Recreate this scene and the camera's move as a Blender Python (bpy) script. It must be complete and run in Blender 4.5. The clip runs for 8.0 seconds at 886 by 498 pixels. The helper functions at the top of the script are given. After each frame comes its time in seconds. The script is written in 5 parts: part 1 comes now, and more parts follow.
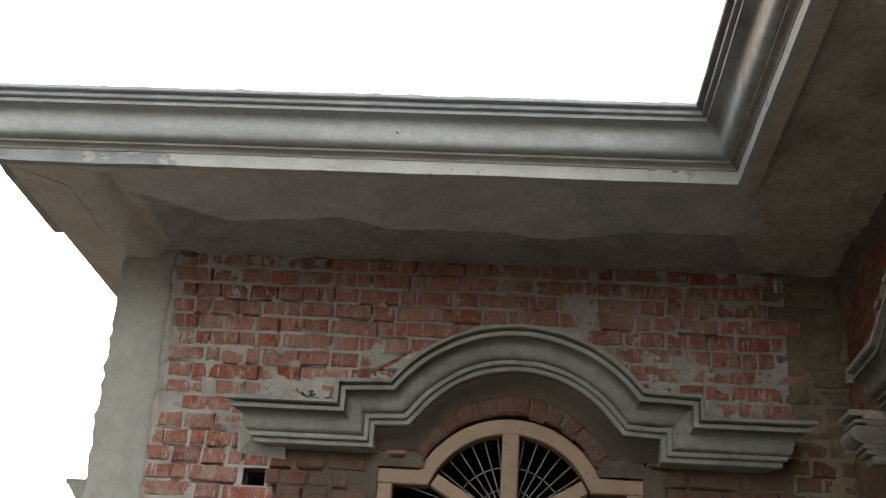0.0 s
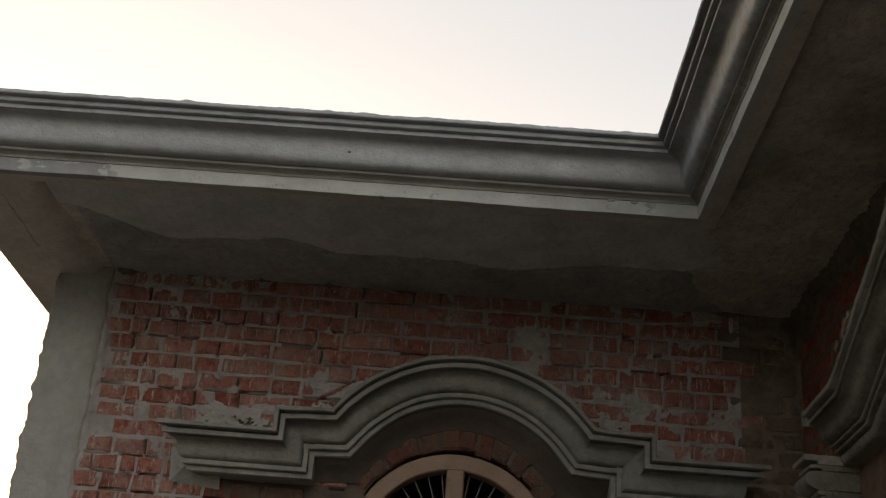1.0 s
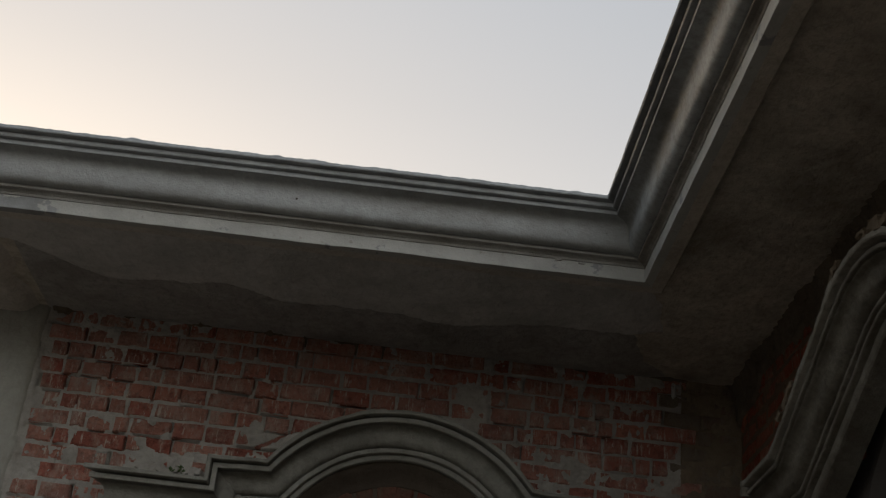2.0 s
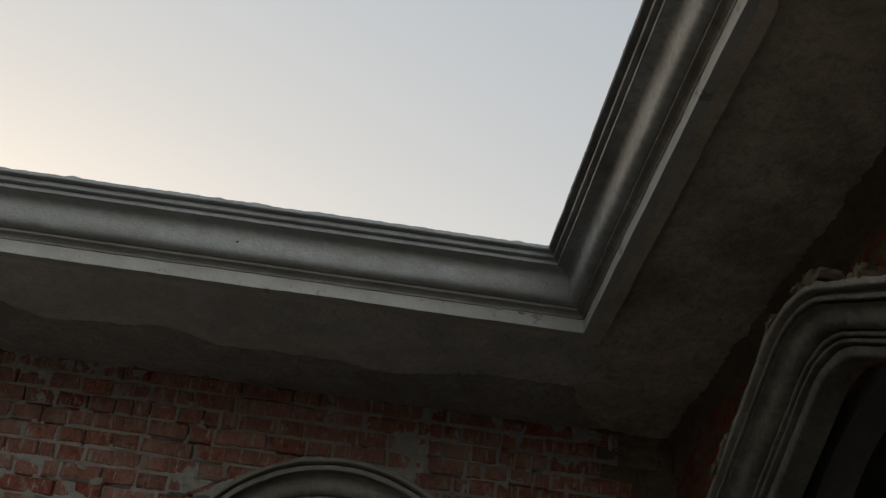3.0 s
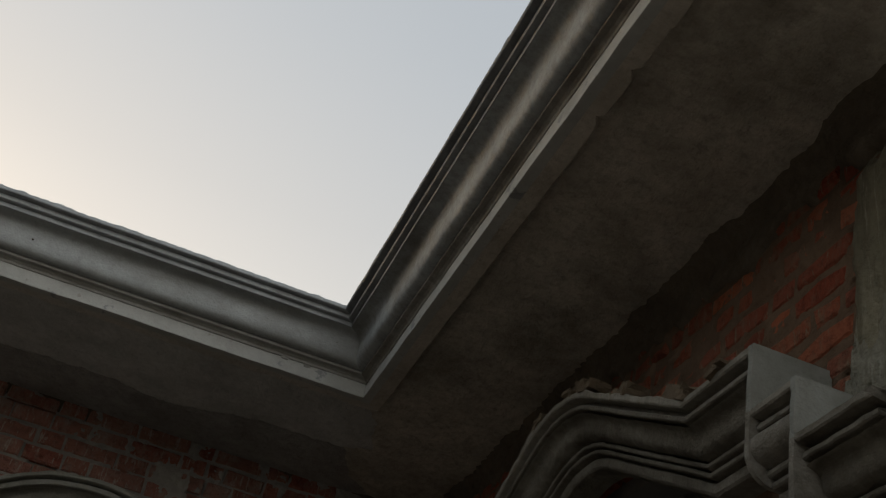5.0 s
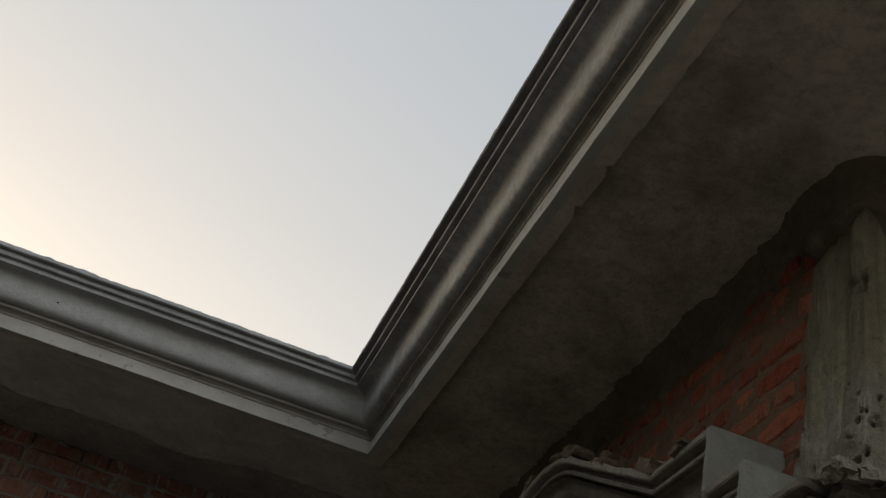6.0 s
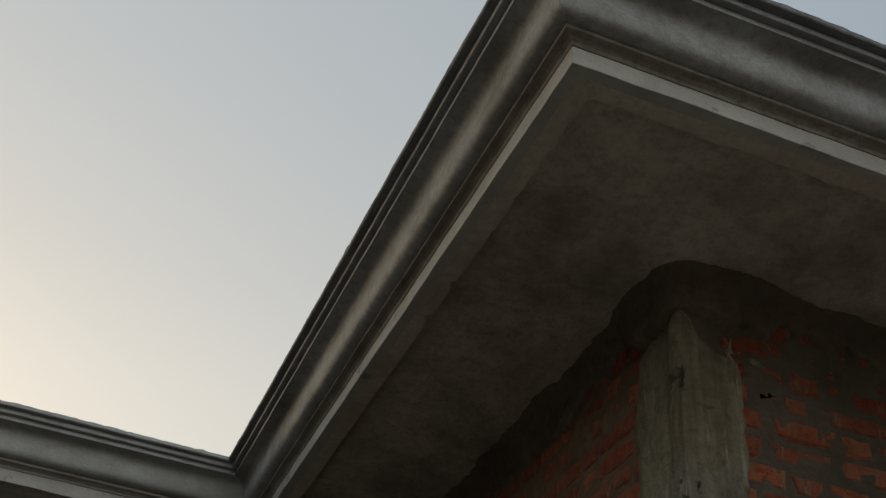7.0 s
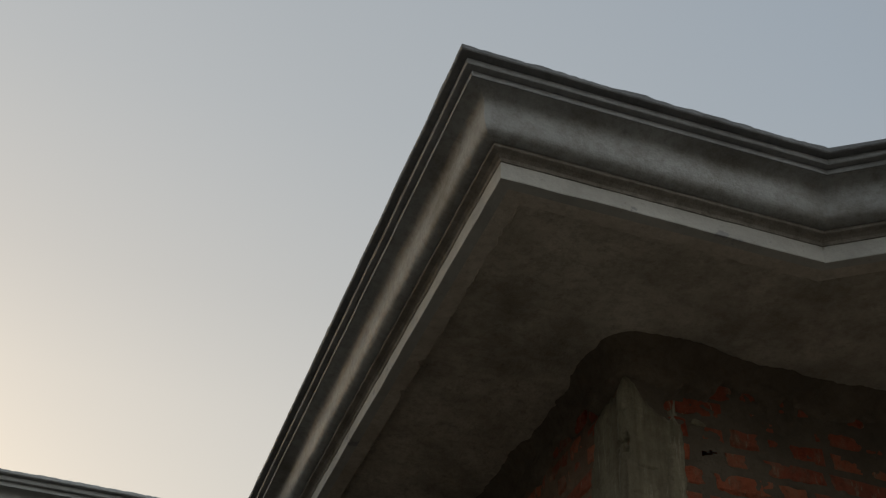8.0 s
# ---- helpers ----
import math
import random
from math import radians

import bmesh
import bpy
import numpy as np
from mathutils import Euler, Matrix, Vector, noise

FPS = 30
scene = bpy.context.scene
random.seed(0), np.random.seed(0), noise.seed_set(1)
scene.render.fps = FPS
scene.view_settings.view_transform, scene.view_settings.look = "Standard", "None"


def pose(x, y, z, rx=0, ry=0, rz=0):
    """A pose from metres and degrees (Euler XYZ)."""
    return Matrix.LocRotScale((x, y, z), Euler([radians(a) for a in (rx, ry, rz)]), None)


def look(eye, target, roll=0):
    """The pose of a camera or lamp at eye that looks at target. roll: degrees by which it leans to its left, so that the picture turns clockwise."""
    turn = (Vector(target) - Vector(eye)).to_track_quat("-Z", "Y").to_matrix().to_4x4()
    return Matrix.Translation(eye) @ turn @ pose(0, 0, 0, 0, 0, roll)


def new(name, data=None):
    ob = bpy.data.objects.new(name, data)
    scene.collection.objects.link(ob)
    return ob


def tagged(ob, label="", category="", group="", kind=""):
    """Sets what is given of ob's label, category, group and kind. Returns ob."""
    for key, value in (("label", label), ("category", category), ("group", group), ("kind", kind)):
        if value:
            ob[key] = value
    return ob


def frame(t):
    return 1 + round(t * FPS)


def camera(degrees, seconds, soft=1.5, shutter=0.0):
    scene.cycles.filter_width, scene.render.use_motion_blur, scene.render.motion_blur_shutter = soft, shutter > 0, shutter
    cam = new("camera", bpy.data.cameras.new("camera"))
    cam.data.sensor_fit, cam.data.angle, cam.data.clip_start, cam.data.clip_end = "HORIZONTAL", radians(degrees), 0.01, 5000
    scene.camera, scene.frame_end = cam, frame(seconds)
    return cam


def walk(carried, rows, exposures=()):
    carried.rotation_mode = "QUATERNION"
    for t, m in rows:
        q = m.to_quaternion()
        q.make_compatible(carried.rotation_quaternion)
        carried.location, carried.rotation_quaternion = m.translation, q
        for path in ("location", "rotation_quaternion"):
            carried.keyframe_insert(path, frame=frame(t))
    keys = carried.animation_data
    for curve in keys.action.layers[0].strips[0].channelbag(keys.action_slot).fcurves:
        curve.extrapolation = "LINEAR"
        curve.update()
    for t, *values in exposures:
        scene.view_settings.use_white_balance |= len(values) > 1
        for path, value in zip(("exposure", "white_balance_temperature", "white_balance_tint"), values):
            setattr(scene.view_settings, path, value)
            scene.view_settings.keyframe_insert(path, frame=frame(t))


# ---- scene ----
cam = camera(40.7, 8.0, soft=1.25)
PATH = [
    (0, (0.0000, -0.0000, 1.6000), (-0.2796, 3.6583, 3.1932), 3.936),
    (0.5, (0.0178, 0.1886, 1.6448), (-0.3028, 3.8303, 3.2682), 4.779),
    (1, (-0.0132, 0.1767, 1.6374), (-0.1298, 3.7894, 3.3505), 4.959),
    (1.5, (0.0030, 0.1894, 1.6377), (-0.0804, 3.7758, 3.4071), 5.604),
    (2, (-0.0027, 0.2282, 1.6633), (0.0354, 3.7548, 3.5507), 6.426),
    (2.2, (-0.0171, 0.2244, 1.6424), (0.0697, 3.7167, 3.5909), 6.413),
    (3.3, (0.0320, 0.2407, 1.6508), (0.2942, 3.6458, 3.7332), 7.065),
    (3.5, (0.0549, 0.2218, 1.6559), (0.3524, 3.6077, 3.7647), 8.131),
    (4, (0.0600, 0.2081, 1.6641), (0.4855, 3.5161, 3.8723), 10.155),
    (4.5, (0.0495, 0.2062, 1.6822), (0.6451, 3.4498, 3.9459), 10.951),
    (4.7, (0.0533, 0.2047, 1.6716), (0.7379, 3.4079, 3.9675), 11.846),
    (5.8, (0.0997, -0.0520, 1.6388), (0.8400, 3.1744, 3.8845), 13.748),
    (6, (0.0886, -0.1314, 1.6503), (0.6855, 3.0535, 3.9954), 14.395),
    (6.5, (0.0299, -0.3170, 1.6577), (0.9112, 2.8195, 3.9785), 7.794),
    (7, (-0.0257, -0.5287, 1.7016), (0.9631, 2.4713, 4.1557), 5.713),
    (7.5, (-0.0258, -0.8049, 1.6880), (0.7904, 2.3468, 4.0118), 5.394),
    (8, (0.0238, -1.0152, 1.6999), (0.9109, 2.0165, 4.1539), 3.585),
]
# seconds, stops, kelvin, tint
EXPOSURES = [(0.0, 1.78, 6500, 10), (0.5, 0.66, 7050, 17), (1.0, 0.56, 6750, 12), (1.5, 0.42, 6600, 12), (2.0, 0.18, 6480, 11), (3.5, 0.15, 6420, 8), (4.5, 0.12, 6430, 8), (5.0, 0.2, 6550, 9), (5.8, 0.31, 6700, 9), (6.0, 0.27, 6640, 9), (6.5, 0.24, 6580, 8), (7.0, 0.10, 6680, 7), (8.0, -0.06, 6580, 8)]
walk(cam, [(t, look(eye, target, roll)) for t, eye, target, roll in PATH], EXPOSURES)

# ---------------------------------------------------------------- light
world = bpy.data.worlds.new("dusk_sky")
scene.world = world
world.use_nodes = True
wt = world.node_tree
wn = wt.nodes
SUN_EL, SUN_AZ = 5.0, -24.0            # degrees; azimuth clockwise from +y
sun_dir = Vector((math.sin(radians(SUN_AZ)) * math.cos(radians(SUN_EL)), math.cos(radians(SUN_AZ)) * math.cos(radians(SUN_EL)), math.sin(radians(SUN_EL))))
sky = wn.new("ShaderNodeTexSky")
sky.sky_type = "NISHITA"
sky.sun_disc = False
sky.sun_elevation, sky.sun_rotation = radians(SUN_EL), radians(SUN_AZ)
sky.air_density, sky.dust_density, sky.ozone_density = 1.0, 3.0, 1.0
# evening haze: brighter and warmer towards the sun, pale blue-grey to the side of it
coord = wn.new("ShaderNodeTexCoord")
dot = wn.new("ShaderNodeVectorMath")
dot.operation = "DOT_PRODUCT"
dot.inputs[1].default_value = sun_dir
wt.links.new(coord.outputs["Generated"], dot.inputs[0])
haze = wn.new("ShaderNodeValToRGB")
span = wn.new("ShaderNodeMapRange")
span.inputs["From Min"].default_value, span.inputs["From Max"].default_value = -1.0, 1.0
wt.links.new(dot.outputs["Value"], span.inputs["Value"])
wt.links.new(span.outputs[0], haze.inputs[0])
# the first stops, unseen sky opposite the sun, are raised as fill light
HAZE = [(0.0, (1.02, 1.00, 0.99)), (0.18, (0.74, 0.75, 0.78)), (0.36, (0.35, 0.37, 0.40)), (0.54, (0.28, 0.305, 0.345)), (0.68, (0.345, 0.37, 0.402)), (0.82, (0.41, 0.413, 0.415)), (0.93, (0.487, 0.469, 0.449)), (1.0, (0.565, 0.533, 0.493))]
while len(haze.color_ramp.elements) < len(HAZE):
    haze.color_ramp.elements.new(0.5)
for k, (at, col) in enumerate(HAZE):
    haze.color_ramp.elements[k].position = at
    haze.color_ramp.elements[k].color = (*col, 1)
clear = wn["Background"]
clear.inputs["Strength"].default_value = 0.09
wt.links.new(sky.outputs[0], clear.inputs["Color"])
veil = wn.new("ShaderNodeBackground")
veil.inputs["Strength"].default_value = 0.92
# and warmer towards the horizon, cooler overhead
height = wn.new("ShaderNodeSeparateXYZ")
wt.links.new(coord.outputs["Generated"], height.inputs[0])
lift_ramp = wn.new("ShaderNodeValToRGB")
wt.links.new(height.outputs["Z"], lift_ramp.inputs[0])
LIFT = [(0.0, (1.18, 1.12, 1.05)), (0.40, (1.18, 1.12, 1.05)), (0.49, (1.16, 1.11, 1.05)), (0.57, (1.04, 1.015, 0.99)), (0.69, (0.95, 0.968, 0.992)), (1.0, (0.88, 0.925, 0.99))]
while len(lift_ramp.color_ramp.elements) < len(LIFT):
    lift_ramp.color_ramp.elements.new(0.5)
for k, (at, col) in enumerate(LIFT):
    lift_ramp.color_ramp.elements[k].position = at
    lift_ramp.color_ramp.elements[k].color = (*col, 1)
toned = wn.new("ShaderNodeMix")
toned.data_type, toned.blend_type = "RGBA", "MULTIPLY"
toned.inputs[0].default_value = 1.0
wt.links.new(haze.outputs[0], toned.inputs[6])
wt.links.new(lift_ramp.outputs[0], toned.inputs[7])
wt.links.new(toned.outputs[2], veil.inputs["Color"])
both = wn.new("ShaderNodeAddShader")
wt.links.new(clear.outputs[0], both.inputs[0])
wt.links.new(veil.outputs[0], both.inputs[1])
wt.links.new(both.outputs[0], wn["World Output"].inputs["Surface"])
sun_data = bpy.data.lights.new("sun", "SUN")
sun_data.energy, sun_data.angle, sun_data.color = 0.4, radians(20), (1.0, 0.89, 0.76)
sun = new("sun", sun_data)
sun.matrix_world = look(sun_dir * 60, (0, 0, 0))

# ---------------------------------------------------------------- plan (metres)
YA, XB, YC, XL = 5.327, 1.49, 1.875, -1.953      # wall faces: back wing, side wing, front of side wing, left corner
ZF, ZS, ZTOP = 3.800, 3.855, 4.061               # underside of fascia, soffit, top of cornice
XF, YF, YO, XC, XE = 0.828, 4.299, 1.230, 1.810, -2.222   # cornice line
COURSE, BED, ZBRICK = 0.081, 0.012, 3.5425 - 0.081 * 30


# ---------------------------------------------------------------- materials
def value_mix(nt, a, b, fac):
    m = nt.nodes.new("ShaderNodeMix")
    m.data_type = "RGBA"
    for sock, v in ((m.inputs[6], a), (m.inputs[7], b), (m.inputs[0], fac)):
        if isinstance(v, (tuple, list)):
            sock.default_value = (*v, 1)
        elif isinstance(v, float):
            sock.default_value = v
        else:
            nt.links.new(v, sock)
    return m.outputs[2]


def noise_tex(nt, scale, detail=6.0, rough=0.6, stretch=None, lo=0.35, hi=0.65):
    geo = nt.nodes.new("ShaderNodeNewGeometry")
    vec = geo.outputs["Position"]
    if stretch:
        mp = nt.nodes.new("ShaderNodeMapping")
        mp.inputs["Scale"].default_value = stretch
        nt.links.new(vec, mp.inputs["Vector"])
        vec = mp.outputs[0]
    n = nt.nodes.new("ShaderNodeTexNoise")
    n.inputs["Scale"].default_value, n.inputs["Detail"].default_value, n.inputs["Roughness"].default_value = scale, detail, rough
    nt.links.new(vec, n.inputs["Vector"])
    r = nt.nodes.new("ShaderNodeMapRange")
    r.inputs["From Min"].default_value, r.inputs["From Max"].default_value = lo, hi
    r.clamp = True
    nt.links.new(n.outputs[0], r.inputs["Value"])
    return r.outputs[0]


def bump(nt, bsdf, layers):
    last = None
    for h, strength, dist in layers:
        b = nt.nodes.new("ShaderNodeBump")
        b.inputs["Strength"].default_value, b.inputs["Distance"].default_value = strength, dist
        nt.links.new(h, b.inputs["Height"])
        if last:
            nt.links.new(last, b.inputs["Normal"])
        last = b.outputs[0]
    nt.links.new(last, bsdf.inputs["Normal"])


def blank(name, rough, spec=0.3, metal=0.0):
    m = bpy.data.materials.new(name)
    m.use_nodes = True
    b = m.node_tree.nodes["Principled BSDF"]
    b.inputs["Roughness"].default_value = rough
    b.inputs["Specular IOR Level"].default_value = spec
    b.inputs["Metallic"].default_value = metal
    return m, m.node_tree, b


def plaster(name, light, dark, stain, rough=0.85, stain_amount=0.5, streak=(1, 1, 1), fine=1.0, spec=0.25, mottle=0.3, pale=None, worn=None):
    """Cement render: two tones, a stain layer and fine grain."""
    m, nt, b = blank(name, rough, spec)
    base = value_mix(nt, light, dark, noise_tex(nt, 5.0, 8, 0.65))
    st = noise_tex(nt, 2.2, 8, 0.7, streak, 0.48, 0.72)
    mul = nt.nodes.new("ShaderNodeMath")
    mul.operation, mul.inputs[1].default_value = "MULTIPLY", stain_amount
    nt.links.new(st, mul.inputs[0])
    col = value_mix(nt, base, stain, mul.outputs[0])
    spots = nt.nodes.new("ShaderNodeMath")
    spots.operation, spots.inputs[1].default_value = "MULTIPLY", mottle
    nt.links.new(noise_tex(nt, 30.0, 6, 0.75, None, 0.45, 0.72), spots.inputs[0])
    col = value_mix(nt, col, stain, spots.outputs[0])
    if pale:
        col = value_mix(nt, col, pale, noise_tex(nt, 3.0, 8, 0.75, (9, 9, 0.9), 0.57, 0.68))
    if worn:        # dust and rubbed edges
        geo = nt.nodes.new("ShaderNodeNewGeometry")
        rub = nt.nodes.new("ShaderNodeMapRange")
        rub.inputs["From Min"].default_value, rub.inputs["From Max"].default_value = 0.53, 0.62
        nt.links.new(geo.outputs["Pointiness"], rub.inputs["Value"])
        amount = nt.nodes.new("ShaderNodeMath")
        amount.operation = "MULTIPLY"
        nt.links.new(rub.outputs[0], amount.inputs[0])
        nt.links.new(noise_tex(nt, 12.0, 7, 0.7, None, 0.32, 0.66), amount.inputs[1])
        col = value_mix(nt, col, worn, amount.outputs[0])
    grain = noise_tex(nt, 140.0, 4, 0.7, None, 0.3, 0.7)
    half = nt.nodes.new("ShaderNodeMath")
    half.operation, half.inputs[1].default_value = "MULTIPLY", 0.45
    nt.links.new(grain, half.inputs[0])
    col = value_mix(nt, col, dark, half.outputs[0])
    nt.links.new(col, b.inputs["Base Color"])
    bump(nt, b, [(noise_tex(nt, 9.0, 6, 0.6), 0.35 * fine, 0.012), (grain, 0.3 * fine, 0.003)])
    return m


def brick_material(name, tones, smear, smear_lo, smear_hi, drip_lo=0.57, vary=0.0):
    m, nt, b = blank(name, 0.9, 0.2)
    info = nt.nodes.new("ShaderNodeObjectInfo")
    ramp = nt.nodes.new("ShaderNodeValToRGB")
    while len(ramp.color_ramp.elements) < len(tones):
        ramp.color_ramp.elements.new(0.5)
    for i, c in enumerate(tones):
        ramp.color_ramp.elements[i].position = i / (len(tones) - 1)
        ramp.color_ramp.elements[i].color = (*c, 1)
    nt.links.new(info.outputs["Random"], ramp.inputs[0])
    col = value_mix(nt, ramp.outputs[0], tuple(0.5 * v for v in tones[0]), noise_tex(nt, 24.0, 6, 0.75, None, 0.48, 0.72))
    own = nt.nodes.new("ShaderNodeMath")
    own.operation, own.inputs[1].default_value = "MULTIPLY", 7.31
    nt.links.new(info.outputs["Random"], own.inputs[0])
    part_of = nt.nodes.new("ShaderNodeMath")
    part_of.operation = "FRACT"
    nt.links.new(own.outputs[0], part_of.inputs[0])
    wash = nt.nodes.new("ShaderNodeMath")
    wash.operation, wash.use_clamp, wash.inputs[2].default_value = "MULTIPLY_ADD", True, 0.0
    wash.inputs[1].default_value = vary
    nt.links.new(part_of.outputs[0], wash.inputs[0])
    nt.links.new(noise_tex(nt, 9.0, 9, 0.75, (1.3, 1.3, 0.8), smear_lo, smear_hi), wash.inputs[2])
    col = value_mix(nt, col, smear, wash.outputs[0])
    col = value_mix(nt, col, tuple(1.12 * v for v in smear), noise_tex(nt, 9.0, 7, 0.75, (6, 6, 1.1), drip_lo, drip_lo + 0.06))
    nt.links.new(col, b.inputs["Base Color"])
    bump(nt, b, [(noise_tex(nt, 26.0, 6, 0.7), 0.8, 0.012), (noise_tex(nt, 160.0, 3, 0.7), 0.4, 0.003)])
    return m


def wood(name, a, c):
    m, nt, b = blank(name, 0.6, 0.4)
    col = value_mix(nt, a, c, noise_tex(nt, 7.0, 8, 0.65, (1, 1, 1), 0.35, 0.7))
    col = value_mix(nt, col, tuple(0.45 * v for v in c), noise_tex(nt, 30.0, 5, 0.7, None, 0.62, 0.75))
    nt.links.new(col, b.inputs["Base Color"])
    bump(nt, b, [(noise_tex(nt, 45.0, 5, 0.6), 0.25, 0.004)])
    return m


def simple(name, a, c, scale, rough, spec=0.3, metal=0.0, bmp=0.3):
    m, nt, b = blank(name, rough, spec, metal)
    nt.links.new(value_mix(nt, a, c, noise_tex(nt, scale, 6, 0.65)), b.inputs["Base Color"])
    bump(nt, b, [(noise_tex(nt, scale * 6, 4, 0.6), bmp, 0.006)])
    return m


M_FILLET = plaster("rain_darkened_cement", (0.32, 0.337, 0.345), (0.215, 0.226, 0.232), (0.095, 0.092, 0.087), 0.70, 0.8, (1, 1, 2.5), 1.0, 0.4, 0.5)
M_RIM = plaster("blackened_cement_rim", (0.25, 0.265, 0.275), (0.165, 0.175, 0.183), (0.05, 0.05, 0.05), 0.8, 0.7, (1, 1, 1), 1.2, 0.35, 0.45)
M_FILLET2 = plaster("lightly_stained_cement", (0.43, 0.455, 0.465), (0.33, 0.348, 0.355), (0.17, 0.168, 0.16), 0.68, 0.7, (1, 1, 2.5), 0.9, 0.4, 0.4)
M_CORNICE = plaster("grey_cement_moulding", (0.40, 0.418, 0.412), (0.31, 0.323, 0.318), (0.19, 0.182, 0.165), 0.64, 0.8, (1, 1, 2.5), 0.75, 0.4, 0.45)
M_CORNICE2 = plaster("soiled_cement_moulding", (0.385, 0.405, 0.405), (0.28, 0.292, 0.29), (0.105, 0.09, 0.07), 0.64, 1.0, (1, 1, 2.0), 0.85, 0.4, 0.7)
M_BEAD2 = plaster("soiled_cement_bead", (0.31, 0.295, 0.265), (0.20, 0.185, 0.16), (0.09, 0.074, 0.055), 0.85, 1.0, (1, 1, 1), 1.3, 0.3, 0.75)


def peeled_fascia():
    """Pale limewash that has come off towards the west end, leaving grey cement and flakes."""
    m, nt, b = blank("pale_cement_fascia", 0.75, 0.25)
    pale = value_mix(nt, (0.44, 0.44, 0.41), (0.34, 0.34, 0.315), noise_tex(nt, 6.0, 8, 0.7))
    bare = value_mix(nt, (0.30, 0.31, 0.31), (0.22, 0.225, 0.22), noise_tex(nt, 8.0, 8, 0.7))
    geo = nt.nodes.new("ShaderNodeNewGeometry")
    xyz = nt.nodes.new("ShaderNodeSeparateXYZ")
    nt.links.new(geo.outputs["Position"], xyz.inputs[0])
    west = nt.nodes.new("ShaderNodeMapRange")
    for key, v in (("From Min", -1.35), ("From Max", -1.60), ("To Min", 0.0), ("To Max", 0.40)):
        west.inputs[key].default_value = v
    nt.links.new(xyz.outputs["X"], west.inputs["Value"])
    add = nt.nodes.new("ShaderNodeMath")
    add.operation = "ADD"
    nt.links.new(west.outputs[0], add.inputs[0])
    nt.links.new(noise_tex(nt, 8.0, 6, 0.6, (1, 1, 1.6), 0.2, 0.8), add.inputs[1])
    sharp = nt.nodes.new("ShaderNodeMapRange")
    sharp.inputs["From Min"].default_value, sharp.inputs["From Max"].default_value = 0.70, 0.74
    nt.links.new(add.outputs[0], sharp.inputs["Value"])
    col = value_mix(nt, pale, bare, sharp.outputs[0])
    col = value_mix(nt, col, (0.26, 0.24, 0.21), noise_tex(nt, 30.0, 6, 0.7, (1, 1, 1), 0.60, 0.72))
    nt.links.new(col, b.inputs["Base Color"])
    bump(nt, b, [(sharp.outputs[0], 0.4, -0.002), (noise_tex(nt, 60.0, 5, 0.6), 0.3, 0.004)])
    return m


M_FASCIA = peeled_fascia()
M_SOFFIT = plaster("rough_soffit_render", (0.60, 0.55, 0.465), (0.40, 0.362, 0.30), (0.165, 0.143, 0.11), 0.92, 1.0, (1, 1, 1), 2.0, 0.25, 0.7)
M_DRIP = plaster("drip_border_render", (0.60, 0.565, 0.505), (0.46, 0.43, 0.38), (0.26, 0.23, 0.19), 0.9, 0.7, (1, 1, 1), 1.6, 0.25, 0.55)
M_DRIP2 = plaster("brown_border_render", (0.62, 0.57, 0.49), (0.46, 0.415, 0.345), (0.24, 0.20, 0.155), 0.9, 0.8, (1, 1, 1), 1.6, 0.25, 0.6)
M_RENDER = plaster("grey_cement_render", (0.41, 0.41, 0.365), (0.31, 0.305, 0.27), (0.20, 0.18, 0.14), 0.9, 0.75, (1.8, 1.8, 0.5), 1.4, 0.25, 0.4)
M_RENDER2 = plaster("brown_streaked_render", (0.27, 0.245, 0.172), (0.165, 0.147, 0.10), (0.075, 0.06, 0.038), 0.92, 1.0, (6, 6, 0.35), 2.4, 0.25, 0.6, pale=(0.36, 0.335, 0.26))
M_SPLASH = plaster("pale_cement_splash", (0.29, 0.278, 0.222), (0.195, 0.183, 0.14), (0.10, 0.088, 0.06), 0.92, 0.9, (6, 6, 0.45), 2.4, 0.25, 0.6, pale=(0.37, 0.355, 0.295))
M_CHEEK = plaster("greenish_cement_render", (0.28, 0.285, 0.258), (0.215, 0.215, 0.19), (0.13, 0.12, 0.095), 0.9, 0.7, (1.8, 1.8, 0.6), 1.5, 0.25, 0.45)
M_DUSTY = plaster("dusty_cement_fillet", (0.36, 0.335, 0.285), (0.24, 0.22, 0.18), (0.10, 0.085, 0.062), 0.88, 0.85, (1, 1, 1), 1.8, 0.25, 0.6)
M_TOP_SHADE = plaster("wall_top_shade_render", (0.185, 0.152, 0.112), (0.115, 0.092, 0.067), (0.065, 0.052, 0.038), 0.97, 0.7, (1, 1, 1), 2.0, 0.25, 0.6)
M_MUD2 = plaster("brown_brick_mortar", (0.22, 0.15, 0.10), (0.14, 0.09, 0.058), (0.075, 0.05, 0.033), 0.97, 0.7, (1, 1, 1), 1.8, 0.25, 0.5)
M_NOOK_MORTAR = plaster("olive_nook_shade_mortar", (0.27, 0.22, 0.155), (0.18, 0.143, 0.10), (0.10, 0.078, 0.053), 0.97, 0.7, (1, 1, 1), 1.8, 0.25, 0.5)
M_MORTAR = plaster("lime_mortar", (0.45, 0.435, 0.395), (0.315, 0.30, 0.268), (0.17, 0.155, 0.13), 0.95, 0.7, (1, 1, 1), 1.6, mottle=0.45)
M_RAW = plaster("raw_soffit_concrete", (0.42, 0.41, 0.385), (0.295, 0.285, 0.265), (0.15, 0.142, 0.128), 0.95, 0.9, (1, 1, 1), 2.4, 0.25, 0.6)
M_COAT = plaster("soffit_coat_render", (0.57, 0.565, 0.54), (0.43, 0.425, 0.405), (0.24, 0.23, 0.21), 0.9, 0.75, (1, 1, 1), 1.6, 0.25, 0.45)
